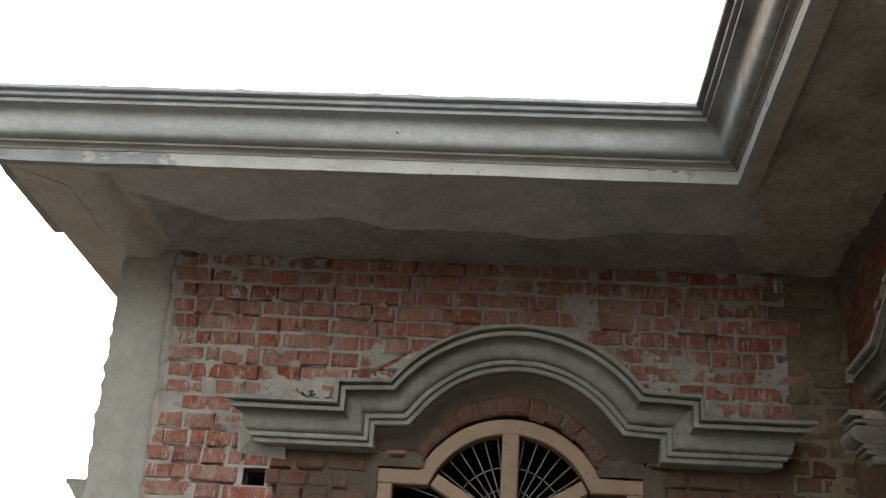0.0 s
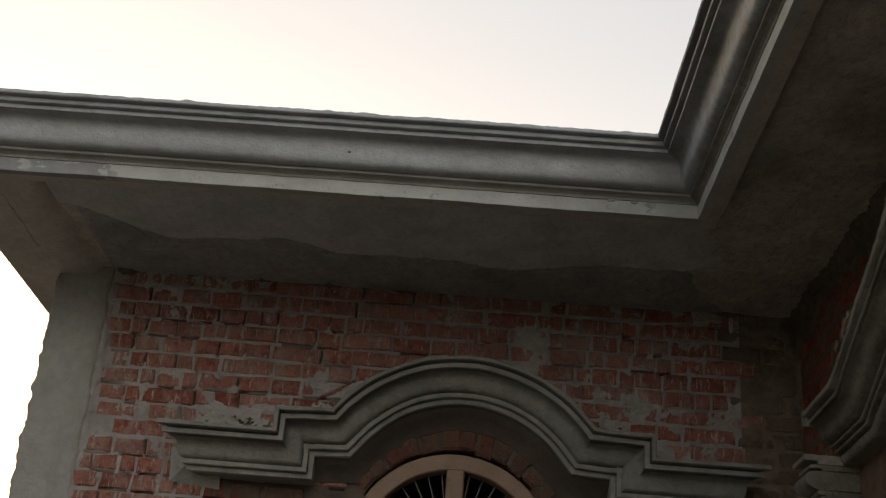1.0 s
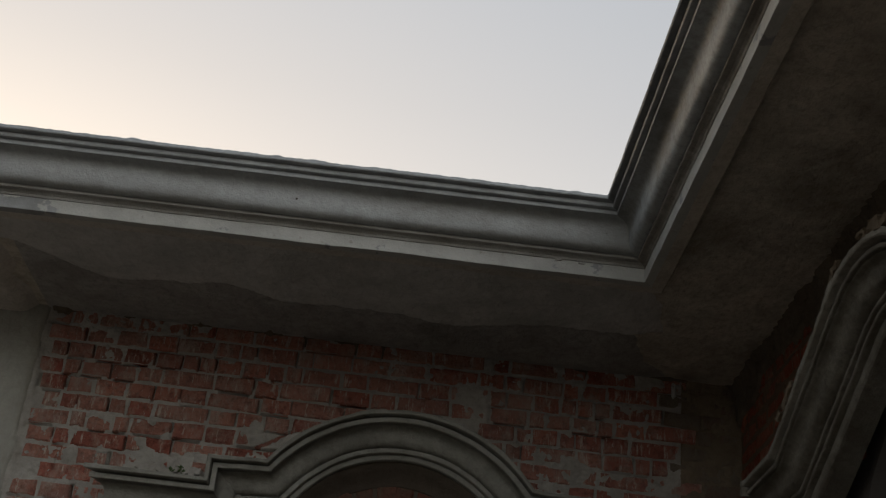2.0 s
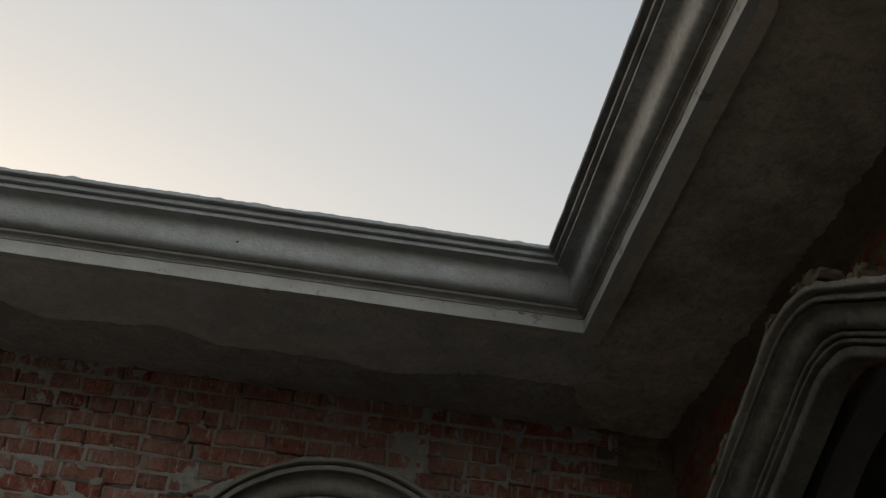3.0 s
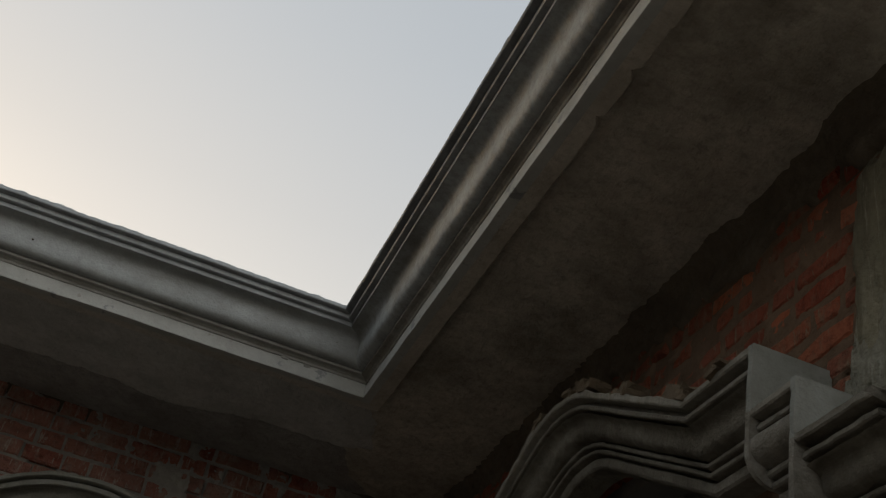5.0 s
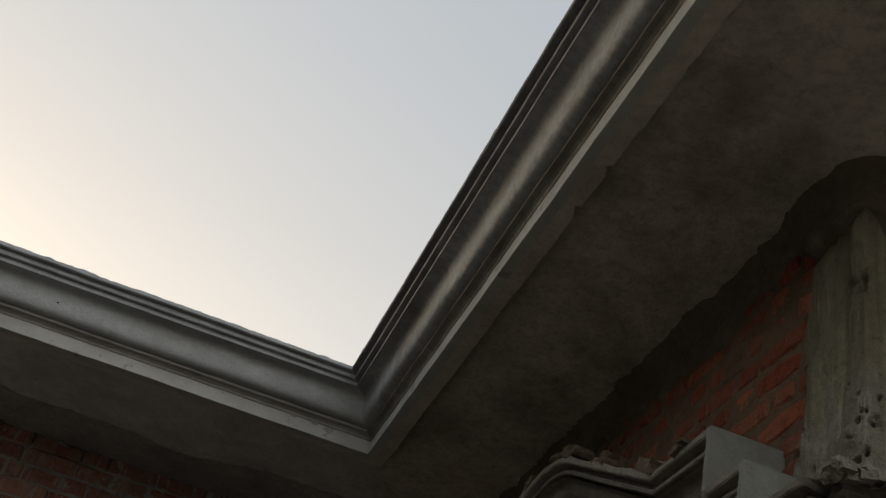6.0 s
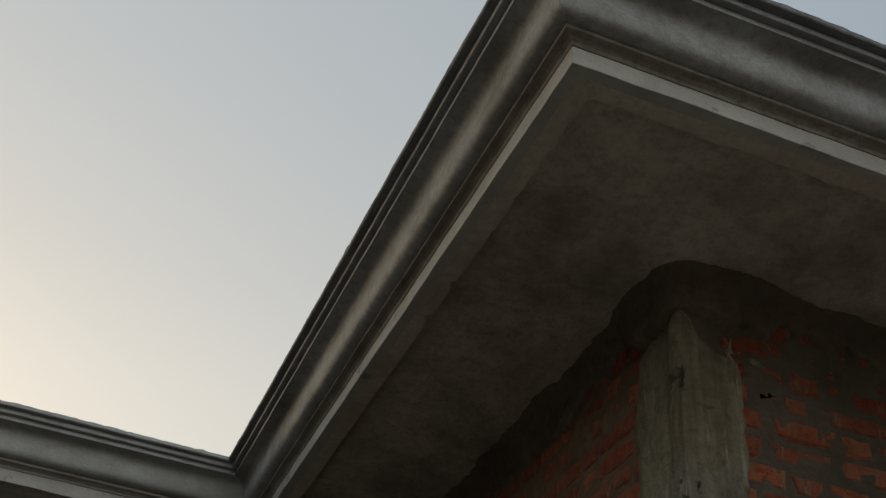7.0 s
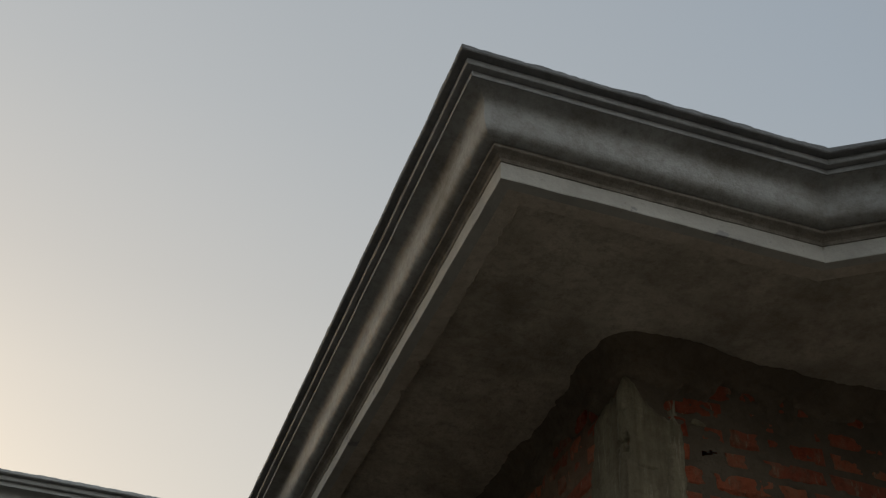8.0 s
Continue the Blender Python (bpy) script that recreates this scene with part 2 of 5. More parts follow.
# mud mortar; below the hood its dark tone also stands in for shade
M_MUD_SHADE = plaster("mud_and_shade_mortar", (0.15, 0.126, 0.095), (0.09, 0.074, 0.055), (0.055, 0.045, 0.034), 0.97, 0.6, (1, 1, 1), 1.8)
M_PED = plaster("greenish_cement_moulding", (0.275, 0.272, 0.237), (0.175, 0.172, 0.147), (0.088, 0.08, 0.062), 0.8, 0.9, (1, 1, 1.3), 1.4, 0.25, 0.6, worn=(0.32, 0.318, 0.285))
M_BRICK = brick_material("red_brick", [(0.25, 0.085, 0.06), (0.36, 0.115, 0.08), (0.35, 0.15, 0.11), (0.43, 0.165, 0.115)], (0.40, 0.33, 0.275), 0.48, 0.76, 0.56, 0.28)
M_BRICK2 = brick_material("orange_red_brick", [(0.22, 0.048, 0.026), (0.33, 0.075, 0.038), (0.28, 0.075, 0.045), (0.46, 0.135, 0.064)], (0.25, 0.18, 0.12), 0.50, 0.76, 0.57, 0.25)
# brown-washed bricks, toned down further for the shade of the nook
M_BRICK3 = brick_material("brown_nook_shade_brick", [(0.16, 0.112, 0.08), (0.20, 0.145, 0.108), (0.17, 0.13, 0.095), (0.21, 0.112, 0.077)], (0.19, 0.162, 0.125), 0.42, 0.62)
# dirty bricks, darkened further for the shade under the hood
M_BRICK4 = brick_material("dirt_and_shade_brick", [(0.15, 0.055, 0.037), (0.19, 0.07, 0.048), (0.125, 0.08, 0.057), (0.20, 0.09, 0.057)], (0.13, 0.107, 0.077), 0.40, 0.66)
M_WOOD = wood("tan_painted_wood", (0.31, 0.215, 0.14), (0.225, 0.152, 0.098))
M_IRON = simple("grey_iron_rod", (0.30, 0.30, 0.31), (0.16, 0.14, 0.13), 60.0, 0.55, 0.5, 0.6)
M_ROOM = plaster("bare_room_render", (0.20, 0.19, 0.175), (0.15, 0.14, 0.13), (0.1, 0.1, 0.09), 0.95)


def earth():
    """Dry dusty earth, darkened unseen in the nook between the two wings to cut bounce light."""
    m, nt, b = blank("bare_earth", 0.95, 0.1)
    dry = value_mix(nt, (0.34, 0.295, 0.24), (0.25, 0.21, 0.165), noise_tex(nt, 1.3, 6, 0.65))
    low_bounce = value_mix(nt, (0.075, 0.06, 0.045), (0.05, 0.04, 0.03), noise_tex(nt, 2.1, 6, 0.65))
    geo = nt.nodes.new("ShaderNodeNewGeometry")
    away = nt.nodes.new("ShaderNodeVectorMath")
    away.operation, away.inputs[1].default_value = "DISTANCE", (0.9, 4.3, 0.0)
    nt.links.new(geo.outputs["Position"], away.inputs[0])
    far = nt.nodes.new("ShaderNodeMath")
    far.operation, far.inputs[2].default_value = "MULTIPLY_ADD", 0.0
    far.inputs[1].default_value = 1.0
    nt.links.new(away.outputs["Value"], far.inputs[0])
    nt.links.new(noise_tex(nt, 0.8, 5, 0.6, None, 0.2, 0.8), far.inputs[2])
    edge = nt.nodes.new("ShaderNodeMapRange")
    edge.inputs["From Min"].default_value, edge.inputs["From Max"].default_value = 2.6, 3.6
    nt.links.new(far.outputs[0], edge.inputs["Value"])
    nt.links.new(value_mix(nt, low_bounce, dry, edge.outputs[0]), b.inputs["Base Color"])
    bump(nt, b, [(noise_tex(nt, 8.0, 5, 0.6), 0.3, 0.01)])
    return m


M_GROUND = earth()
M_LEAF = simple("weed_leaf", (0.06, 0.11, 0.03), (0.09, 0.13, 0.05), 40.0, 0.6)
M_BEAD = plaster("dirty_cement_bead", (0.36, 0.355, 0.335), (0.27, 0.262, 0.24), (0.16, 0.14, 0.11), 0.85, 0.7, (1, 1, 1), 1.0)
# brown stain, darkened further for the hood's shadow on the cove
M_COVE = plaster("brown_stain_and_shade_render", (0.115, 0.095, 0.072), (0.075, 0.06, 0.045), (0.045, 0.036, 0.027), 0.95, 0.7, (1, 1, 1), 1.4)
# dirty side-wing moulding, also toned down for the weaker light on its front
M_PED2 = plaster("dirt_and_shade_moulding", (0.23, 0.21, 0.17), (0.12, 0.105, 0.08), (0.055, 0.046, 0.033), 0.85, 0.9, (1, 1, 1.3), 1.9, 0.25, 0.7, worn=(0.28, 0.26, 0.22))
M_RUBBLE = plaster("mortar_lump", (0.235, 0.185, 0.125), (0.13, 0.098, 0.066), (0.11, 0.08, 0.055), 0.95, 0.7, (1, 1, 1), 2.0, 0.25, 0.6)


# ---------------------------------------------------------------- helpers
def part(name, bm, material, parent, label=""):
    """Links a bmesh as one mesh object under a thing or a part."""
    me = bpy.data.meshes.new(name)
    bmesh.ops.recalc_face_normals(bm, faces=bm.faces)
    bm.to_mesh(me)
    bm.free()
    me.materials.append(material)
    ob = new(name, me)
    ob.parent = parent
    if label:
        ob["label"] = label
    return ob


def empty(name, label, category, kind="", group=""):
    return tagged(new(name), label, category, group, kind)


def smooth(ob):
    for p in ob.data.polygons:
        p.use_smooth = True
    return ob


def box(bm, x0, x1, y0, y1, z0, z1):
    vs = [bm.verts.new(c) for c in ((x0, y0, z0), (x1, y0, z0), (x1, y1, z0), (x0, y1, z0), (x0, y0, z1), (x1, y0, z1), (x1, y1, z1), (x0, y1, z1))]
    for f in ((0, 3, 2, 1), (4, 5, 6, 7), (0, 1, 5, 4), (1, 2, 6, 5), (2, 3, 7, 6), (3, 0, 4, 7)):
        bm.faces.new([vs[i] for i in f])


def hash2(ix, iy, seed):
    v = np.sin(ix * 127.1 + iy * 311.7 + seed * 74.7) * 43758.5453
    return v - np.floor(v)


def vnoise(x, y, seed=0):
    """Value noise of arrays, 0 to 1."""
    ix, iy = np.floor(x), np.floor(y)
    fx, fy = x - ix, y - iy
    fx, fy = fx * fx * (3 - 2 * fx), fy * fy * (3 - 2 * fy)
    a = hash2(ix, iy, seed) * (1 - fx) + hash2(ix + 1, iy, seed) * fx
    b = hash2(ix, iy + 1, seed) * (1 - fx) + hash2(ix + 1, iy + 1, seed) * fx
    return a * (1 - fy) + b * fy


def fbm(x, y, seed=0, octaves=4):
    total, amp, s = 0.0, 0.5, 0.0
    for i in range(octaves):
        total = total + amp * vnoise(x * 2**i, y * 2**i, seed + i)
        s += amp
        amp *= 0.5
    return total / s


def step01(x, a, b):
    t = np.clip((x - a) / (b - a), 0, 1)
    return t * t * (3 - 2 * t)


def sheet(name, pos, keep, material, parent, label="", shade=True):
    """A relief sheet: pos is rows x columns x 3, keep marks the cells that stay."""
    r, c = pos.shape[:2]
    idx = np.arange(r * c).reshape(r, c)
    quads = np.stack([idx[:-1, :-1], idx[:-1, 1:], idx[1:, 1:], idx[1:, :-1]], -1)[keep]
    me = bpy.data.meshes.new(name)
    me.from_pydata(pos.reshape(-1, 3).tolist(), [], quads.tolist())
    me.materials.append(material)
    ob = new(name, me)
    ob.parent = parent
    if label:
        ob["label"] = label
    return smooth(ob) if shade else ob


def lump(bm, centre, size, seed):
    """An uneven broken lump of mortar or brick."""
    made = bmesh.ops.create_icosphere(bm, subdivisions=2, radius=0.5)["verts"]
    rnd = random.Random(seed)
    off = Vector((rnd.random() * 9, rnd.random() * 9, rnd.random() * 9))
    turn = Matrix.Rotation(rnd.uniform(-0.5, 0.5), 3, "Z") @ Matrix.Rotation(rnd.uniform(-0.3, 0.3), 3, "X")
    for v in made:
        d = v.co.normalized()
        cube = d / max(abs(d.x), abs(d.y), abs(d.z))
        p = (d * 0.25 + cube * 0.75) * 0.5 * (1 + 0.35 * noise.noise(d * 1.9 + off) + 0.15 * noise.noise(d * 5 + off))
        v.co = Vector(centre) + turn @ Vector((p.x * size[0], p.y * size[1], p.z * size[2]))


def brickbat(bm, centre, size, seed, tilt=3.0):
    """A broken piece of brick: flat sides, jagged ends."""
    rnd = random.Random(seed)
    n = (4, 3, 2)
    turn = pose(0, 0, 0, rnd.uniform(-tilt, tilt), rnd.uniform(-tilt, tilt), rnd.uniform(-12, 12))
    grid = {}
    for i in range(n[0] + 1):
        for j in range(n[1] + 1):
            for k in range(n[2] + 1):
                if i in (0, n[0]) or j in (0, n[1]) or k in (0, n[2]):
                    f = [i / n[0] - 0.5, j / n[1] - 0.5, k / n[2] - 0.5]
                    end = 1.0 if i in (0, n[0]) else 0.35
                    p = [(f[m] + rnd.uniform(-0.09, 0.09) * (end if m == 0 else 0.55)) * size[m] for m in range(3)]
                    if k == n[2]:
                        p[2] -= rnd.random() ** 2 * size[2] * 0.35
                    grid[i, j, k] = bm.verts.new(Vector(centre) + (turn @ Vector(p)))
    for ax in range(3):
        a, b = [m for m in range(3) if m != ax]
        for lev in (0, n[ax]):
            for i in range(n[a]):
                for j in range(n[b]):
                    quad = []
                    for di, dj in ((0, 0), (1, 0), (1, 1), (0, 1)):
                        key = [0, 0, 0]
                        key[ax], key[a], key[b] = lev, i + di, j + dj
                        quad.append(grid[tuple(key)])
                    bm.faces.new(quad)


# ---------------------------------------------------------------- ground
bm = bmesh.new()
bmesh.ops.create_grid(bm, x_segments=40, y_segments=40, size=400)
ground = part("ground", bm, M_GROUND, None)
tagged(ground, "bare brown earth round the unfinished house", "ground", kind="structure")

# unseen plain walls added to block sky light, west of the yard and behind the viewer
for nm, (x0, x1, y0, y1, h) in {"yard_wall_west": (-6.4, -6.1, -5.6, 9.5, 4.8), "yard_wall_south": (-6.05, 0.1, -5.6, -5.3, 2.4), "neighbour_wall_south": (0.11, 9.0, -5.6, -5.3, 5.2)}.items():
    bm = bmesh.new()
    box(bm, x0, x1, y0, y1, 0, h)
    tagged(part(nm, bm, M_ROOM, None), "plain unseen wall added to block low sky light", "wall", kind="structure")

# ---------------------------------------------------------------- cornice
TURN = radians(38)
LINE = [Vector((XE, 5.03)), Vector((XE, YF)), Vector((XF, YF)), Vector((XF, YO)), Vector((XC, YO)), Vector((XC + 2.4 * math.cos(TURN), YO - 2.4 * math.sin(TURN)))]


def normal_of(i):
    d = (LINE[i + 1] - LINE[i]).normalized()
    return Vector((d.y, -d.x))


def mitre(i):
    if i == 0:
        return normal_of(0)
    if i == len(LINE) - 1:
        return normal_of(i - 1)
    a, b = normal_of(i - 1), normal_of(i)
    return (a + b) / (1 + a.dot(b))


def cyma():
    """Reverse curve: nearly level at both ends, leaning slightly back in the middle."""
    pts = []
    for k in range(19):
        t = k / 18
        f = t + 0.158 * math.sin(2 * math.pi * t)
        pts.append((0.037 + 0.099 * (f - 0.065 * math.sin(math.pi * min(1.0, max(0.0, f)))), 0.0885 + 0.113 * (t - 0.150 * math.sin(2 * math.pi * t))))
    return pts


BACK = -0.035
BANDS = {
    "fascia_band": ([(BACK, 0.0), (0, 0.0), (0.001, 0.003), (0.001, 0.055), (-0.001, 0.057), (BACK, 0.057)], M_FASCIA, 0.0030, "pale chipped cement fascia"),
    "bead_moulding": ([(BACK, 0.0575), (0.003, 0.0575), (0.007, 0.066), (0.017, 0.073), (0.033, 0.0755), (0.035, 0.077), (0.035, 0.086), (0.033, 0.088), (BACK, 0.088)], M_BEAD, 0.0016, ""),
    "cyma_moulding": ([(BACK, 0.0885)] + cyma() + [(BACK, 0.2025)], M_CORNICE, 0.0016, "smooth grey cement ogee moulding"),
    "lower_fillet": ([(BACK, 0.203), (0.138, 0.203), (0.139, 0.206), (0.139, 0.220), (0.136, 0.222), (BACK, 0.222)], M_FILLET, 0.0014, ""),
    "middle_fillet": ([(BACK, 0.2225), (0.158, 0.2225), (0.160, 0.226), (0.160, 0.240), (0.157, 0.242), (BACK, 0.242)], M_FILLET, 0.0014, ""),
    "top_fillet": ([(BACK, 0.2425), (0.182, 0.2425), (0.185, 0.246), (0.185, 0.257), (0.180, 0.261), (0.08, 0.263), (BACK, 0.263)], M_RIM, 0.0022, "rough-edged top fillet"),
}


def run_band(name, i, profile, material, rough, parent, label):
    """One moulding band along one straight run of the cornice, mitred at both ends."""
    a, b = LINE[i], LINE[i + 1]
    ma, mb = mitre(i), mitre(i + 1)
    n = max(2, int((b - a).length / (0.010 if name == "top_fillet" else 0.035))) if i in (1, 2, 3) else 12
    bm = bmesh.new()
    rings = []
    for k in range(n + 1):
        t = k / n
        ring = []
        for j, (o, h) in enumerate(profile):
            pa, pb = a + ma * o, b + mb * o
            p = pa.lerp(pb, t)
            e = Vector((p.x * 3.0, p.y * 3.0, h * 9 + i * 5))
            wob = noise.noise(e) * 0.6 + noise.noise(e * 5.3) * 0.4
            dz = rough * wob
            dn = rough * 0.9 * noise.noise(e * 2.3 + Vector((7, 3, 1)))
            if name == "top_fillet" and h > 0.25 and o > 0:
                lumpy = max(0.0, noise.noise(Vector((p.x * 11, p.y * 11, 3))) - 0.25)
                dz += 0.020 * lumpy + 0.0030 * noise.noise(Vector((p.x * 31, p.y * 31, 8))) + 0.0030 * noise.noise(Vector((p.x * 83, p.y * 83, 4)))
            if name == "fascia_band" and h < 0.01 and o > -0.01:
                chip = noise.noise(Vector((p.x * 6.1, p.y * 6.1, 31))) + 0.5 * noise.noise(Vector((p.x * 19, p.y * 19, 37)))
                amount = 0.35 if i == 2 else 1.0
                dz += amount * 0.016 * max(0.0, chip - 0.42)
                dn -= amount * 0.02 * max(0.0, chip - 0.5)
            if o <= BACK:
                dz = dn = 0
            nn = normal_of(i)
            if 0 < k < n:
                p = p + nn * dn
            ring.append(bm.verts.new((p.x, p.y, ZF + h + (dz if h > 0.001 or name != "fascia_band" else 1.2 * dz))))
        rings.append(ring)
    for r0, r1 in zip(rings, rings[1:]):
        for j in range(len(profile)):
            bm.faces.new((r0[j], r0[(j + 1) % len(profile)], r1[(j + 1) % len(profile)], r1[j]))
    bm.faces.new(rings[0])
    bm.faces.new(list(reversed(rings[-1])))
    ob = part(name, bm, material, parent, label)
    if name == "cyma_moulding":
        for p in ob.data.polygons:
            p.use_smooth = True
        ob.data.set_sharp_from_angle(angle=radians(40))
    return ob


SOILED = {"cyma_moulding": M_CORNICE2, "bead_moulding": M_BEAD2}       # the side and end runs are dirtier
cornice = empty("cornice", "grey cement cornice with stepped fillets, ogee and pale fascia under the roof edge", "cornice", "structure")
for i in range(len(LINE) - 1):
    for name, (profile, material, rough, label) in BANDS.items():
        run_band(name, i, profile, M_FILLET2 if i < 2 and name.endswith("fillet") else SOILED.get(name, material) if i >= 2 else material, rough, cornice, label)


# drip border of render on the underside, behind the fascia
def border_width(i, p):
    w = 0.088 if i else 0.24
    if i == 1:
        w = 0.085 + 0.010 * noise.noise(Vector((p.x * 9, 1, 2))) + 0.006 * noise.noise(Vector((p.x * 41, 1, 2)))
    elif i == 2:
        w = 0.085 + 0.003 * noise.noise(Vector((p.y * 5, 1, 2))) + 0.003 * noise.noise(Vector((p.y * 41, 1, 2)))
        w -= 0.020 * (math.exp(-((p.y - 2.31) / 0.016) ** 2) + math.exp(-((p.y - 2.11) / 0.016) ** 2))
        w += (0.012 * noise.noise(Vector((p.y * 13, 4, 2))) + 0.008 * noise.noise(Vector((p.y * 37, 4, 2))) if p.y < 2.1 else 0)
    else:
        w += 0.006 * noise.noise(Vector((p.x * 8, p.y * 8, 2))) + 0.006 * noise.noise(Vector((p.x * 33, p.y * 33, 2)))
    return w


for i in range(len(LINE) - 1):
    a, b = LINE[i], LINE[i + 1]
    ma, mb, nn = mitre(i), mitre(i + 1), normal_of(i)
    n = int((b - a).length / 0.018) if i in (1, 2, 3) else 20
    bm = bmesh.new()
    rings = []
    for k in range(n + 1):
        t = k / n
        w = border_width(i, a.lerp(b, t))
        outer = (a + ma * -0.0355).lerp(b + mb * -0.0355, t)
        inner = (a + ma * -w).lerp(b + mb * -w, t)
        inner2 = (a + ma * -(w + 0.006)).lerp(b + mb * -(w + 0.006), t)
        dz = 0.003 * noise.noise(Vector((outer.x * 5, outer.y * 5, 2)))
        rings.append([bm.verts.new((q.x, q.y, z)) for q, z in ((outer, ZF + 0.0015), (outer.lerp(inner, 0.5), ZF + 0.0015 + dz), (inner, ZF + 0.003 + dz), (inner2, ZF + 0.010), (inner2, ZS + 0.02), (outer, ZS + 0.02))])
    for r0, r1 in zip(rings, rings[1:]):
        for j in range(6):
            bm.faces.new((r0[j], r0[(j + 1) % 6], r1[(j + 1) % 6], r1[j]))
    bm.faces.new(rings[0])
    bm.faces.new(list(reversed(rings[-1])))
    part("drip_border", bm, M_DRIP if i < 2 else M_DRIP2, cornice, "rough render border with a broken edge")

# ---------------------------------------------------------------- roof slab and soffit
inner = [LINE[i] + mitre(i) * -0.034 for i in range(len(LINE))]
outline = [(XE + 0.034, 9.0)] + [(v.x, v.y) for v in inner] + [(6.0, inner[-1].y), (6.0, 9.0)]
bm = bmesh.new()
lo = [bm.verts.new((x, y, ZS + 0.012)) for x, y in outline]
hi = [bm.verts.new((x, y, ZTOP - 0.02)) for x, y in outline]
bm.faces.new(lo)
bm.faces.new(hi)
for k in range(len(outline)):
    bm.faces.new((lo[k], lo[(k + 1) % len(outline)], hi[(k + 1) % len(outline)], hi[k]))
slab = part("roof_slab", bm, M_ROOM, None)
tagged(slab, "flat concrete roof slab over the house", "roof", kind="structure")


def inside(x, y, poly):
    hit = np.zeros(x.shape, bool)
    for (x1, y1), (x2, y2) in zip(poly, poly[1:] + poly[:1]):
        if y1 != y2:
            hit ^= ((y1 > y) != (y2 > y)) & (x < (x2 - x1) * (y - y1) / (y2 - y1) + x1)
    return hit


gx, gy = np.meshgrid(np.arange(-2.26, 4.4, 0.035), np.arange(-0.4, 6.2, 0.035), indexing="ij")
gz = ZS - 0.004 + 0.012 * (fbm(gx * 2.2, gy * 2.2, 3) - 0.5) + 0.005 * (fbm(gx * 11, gy * 11, 9) - 0.5)
pos = np.stack([gx, gy, gz], -1)
keep = inside(gx[:-1, :-1] + 0.0175, gy[:-1, :-1] + 0.0175, outline)
soffit = sheet("soffit", pos, keep, M_SOFFIT, None)
tagged(soffit, "rough dark cement soffit under the projecting roof edge", "ceiling", kind="structure")


gx, gy = np.meshgrid(np.linspace(XE + 0.038, -1.70, 18), np.linspace(4.345, 6.60, 42), indexing="ij")
edge = step01(gx + 0.10 * (fbm(gx * 5, gy * 5, 14) - 0.5), -1.84, -1.74)
gz = ZF + 0.006 + 0.004 * (fbm(gx * 9, gy * 9, 12) - 0.5) + 0.06 * edge
patch_sheet = sheet("soffit_patch", np.stack([gx, gy, gz], -1), np.ones((17, 41), bool), M_DRIP, None)
tagged(patch_sheet, "smoother pale render patch on the soffit corner", "ceiling", kind="structure")


# a smoother coat of render along the back wing, ragged towards the wall and feathered out on to the side wing
gx, gy = np.meshgrid(np.arange(-1.78, 1.48, 0.012), np.arange(YF + 0.035, 5.06, 0.012), indexing="ij")
reach = np.interp(gx, (-1.75, -1.66, -1.38, -0.85, -0.62, -0.19, 0.17, 0.42, 1.05, 1.20), (0.32, 0.37, 0.60, 0.51, 0.63, 0.60, 0.68, 0.58, 0.52, 0.64))
over = gy - YF - reach - 0.07 * (fbm(gx * 5, gy * 5, 25) - 0.5) - 0.03 * (fbm(gx * 21, gy * 21, 29) - 0.5)
lift = np.maximum(0.026 * step01(gx - 0.5 * (gy - YF) + 0.16 * (fbm(gx * 4, gy * 4, 27) - 0.5), 0.62, 0.92), 0.026 * step01(over, 0.0, 0.014))
gz = ZS - 0.026 + 0.004 * (fbm(gx * 6, gy * 6, 26) - 0.5) + 1.5 * lift
bx, by = np.meshgrid(np.arange(-1.72, XB + 0.02, 0.025), np.arange(YF + 0.20, YA + 0.02, 0.025), indexing="ij")
fade = step01(bx + 0.3 * (fbm(bx * 3, by * 3, 30) - 0.5) - 0.6 * (by - YF), 0.50, 0.75)
raw = sheet("soffit_raw", np.stack([bx, by, ZS - 0.010 + 0.006 * (fbm(bx * 8, by * 8, 31) - 0.5) + 0.03 * fade], -1), (fade < 0.98)[:-1, :-1], M_RAW, None)
tagged(raw, "raw dark concrete of the soffit beside the brick wall", "ceiling", kind="structure")
coat = sheet("soffit_coat", np.stack([gx, gy, gz], -1), (lift < 0.024)[:-1, :-1], M_COAT, None)
tagged(coat, "smoother coat of cement render on the soffit with a ragged edge", "ceiling", kind="structure")


# ---------------------------------------------------------------- walls
class Wall:
    """A wall face: u runs along it, z up, q out of it towards the viewer."""

    def __init__(self, origin, along, out):
        self.o, self.a, self.n = Vector(origin), Vector(along), Vector(out)

    def at(self, u, z, q=0.0):
        return self.o + self.a * u + Vector((0, 0, z)) + self.n * q

    def grid(self, u, z, q):
        o, a, n = np.array(self.o), np.array(self.a), np.array(self.n)
        return o + u[..., None] * a + z[..., None] * np.array((0, 0, 1.0)) + q[..., None] * n

    def matrix(self, u, z, q, sx=1.0, sz=1.0):
        m = Matrix((self.a, -self.n, Vector((0, 0, 1)))).transposed().to_4x4()
        m.translation = self.at(u, z, q)
        return m @ Matrix.Diagonal((sx, 1, sz, 1))


WALL_A = Wall((0, YA, 0), (1, 0, 0), (0, -1, 0))
WALL_B = Wall((XB, 0, 0), (0, -1, 0), (-1, 0, 0))        # u = -y
WALL_C = Wall((0, YC, 0), (1, 0, 0), (0, -1, 0))

# arched window openings: centre u, half width, shoulder height, half chord and rise of the arch
WIN_A = dict(c=-0.039, half=0.598, sh=2.838, chord=0.398, top=3.09, sill=1.15)
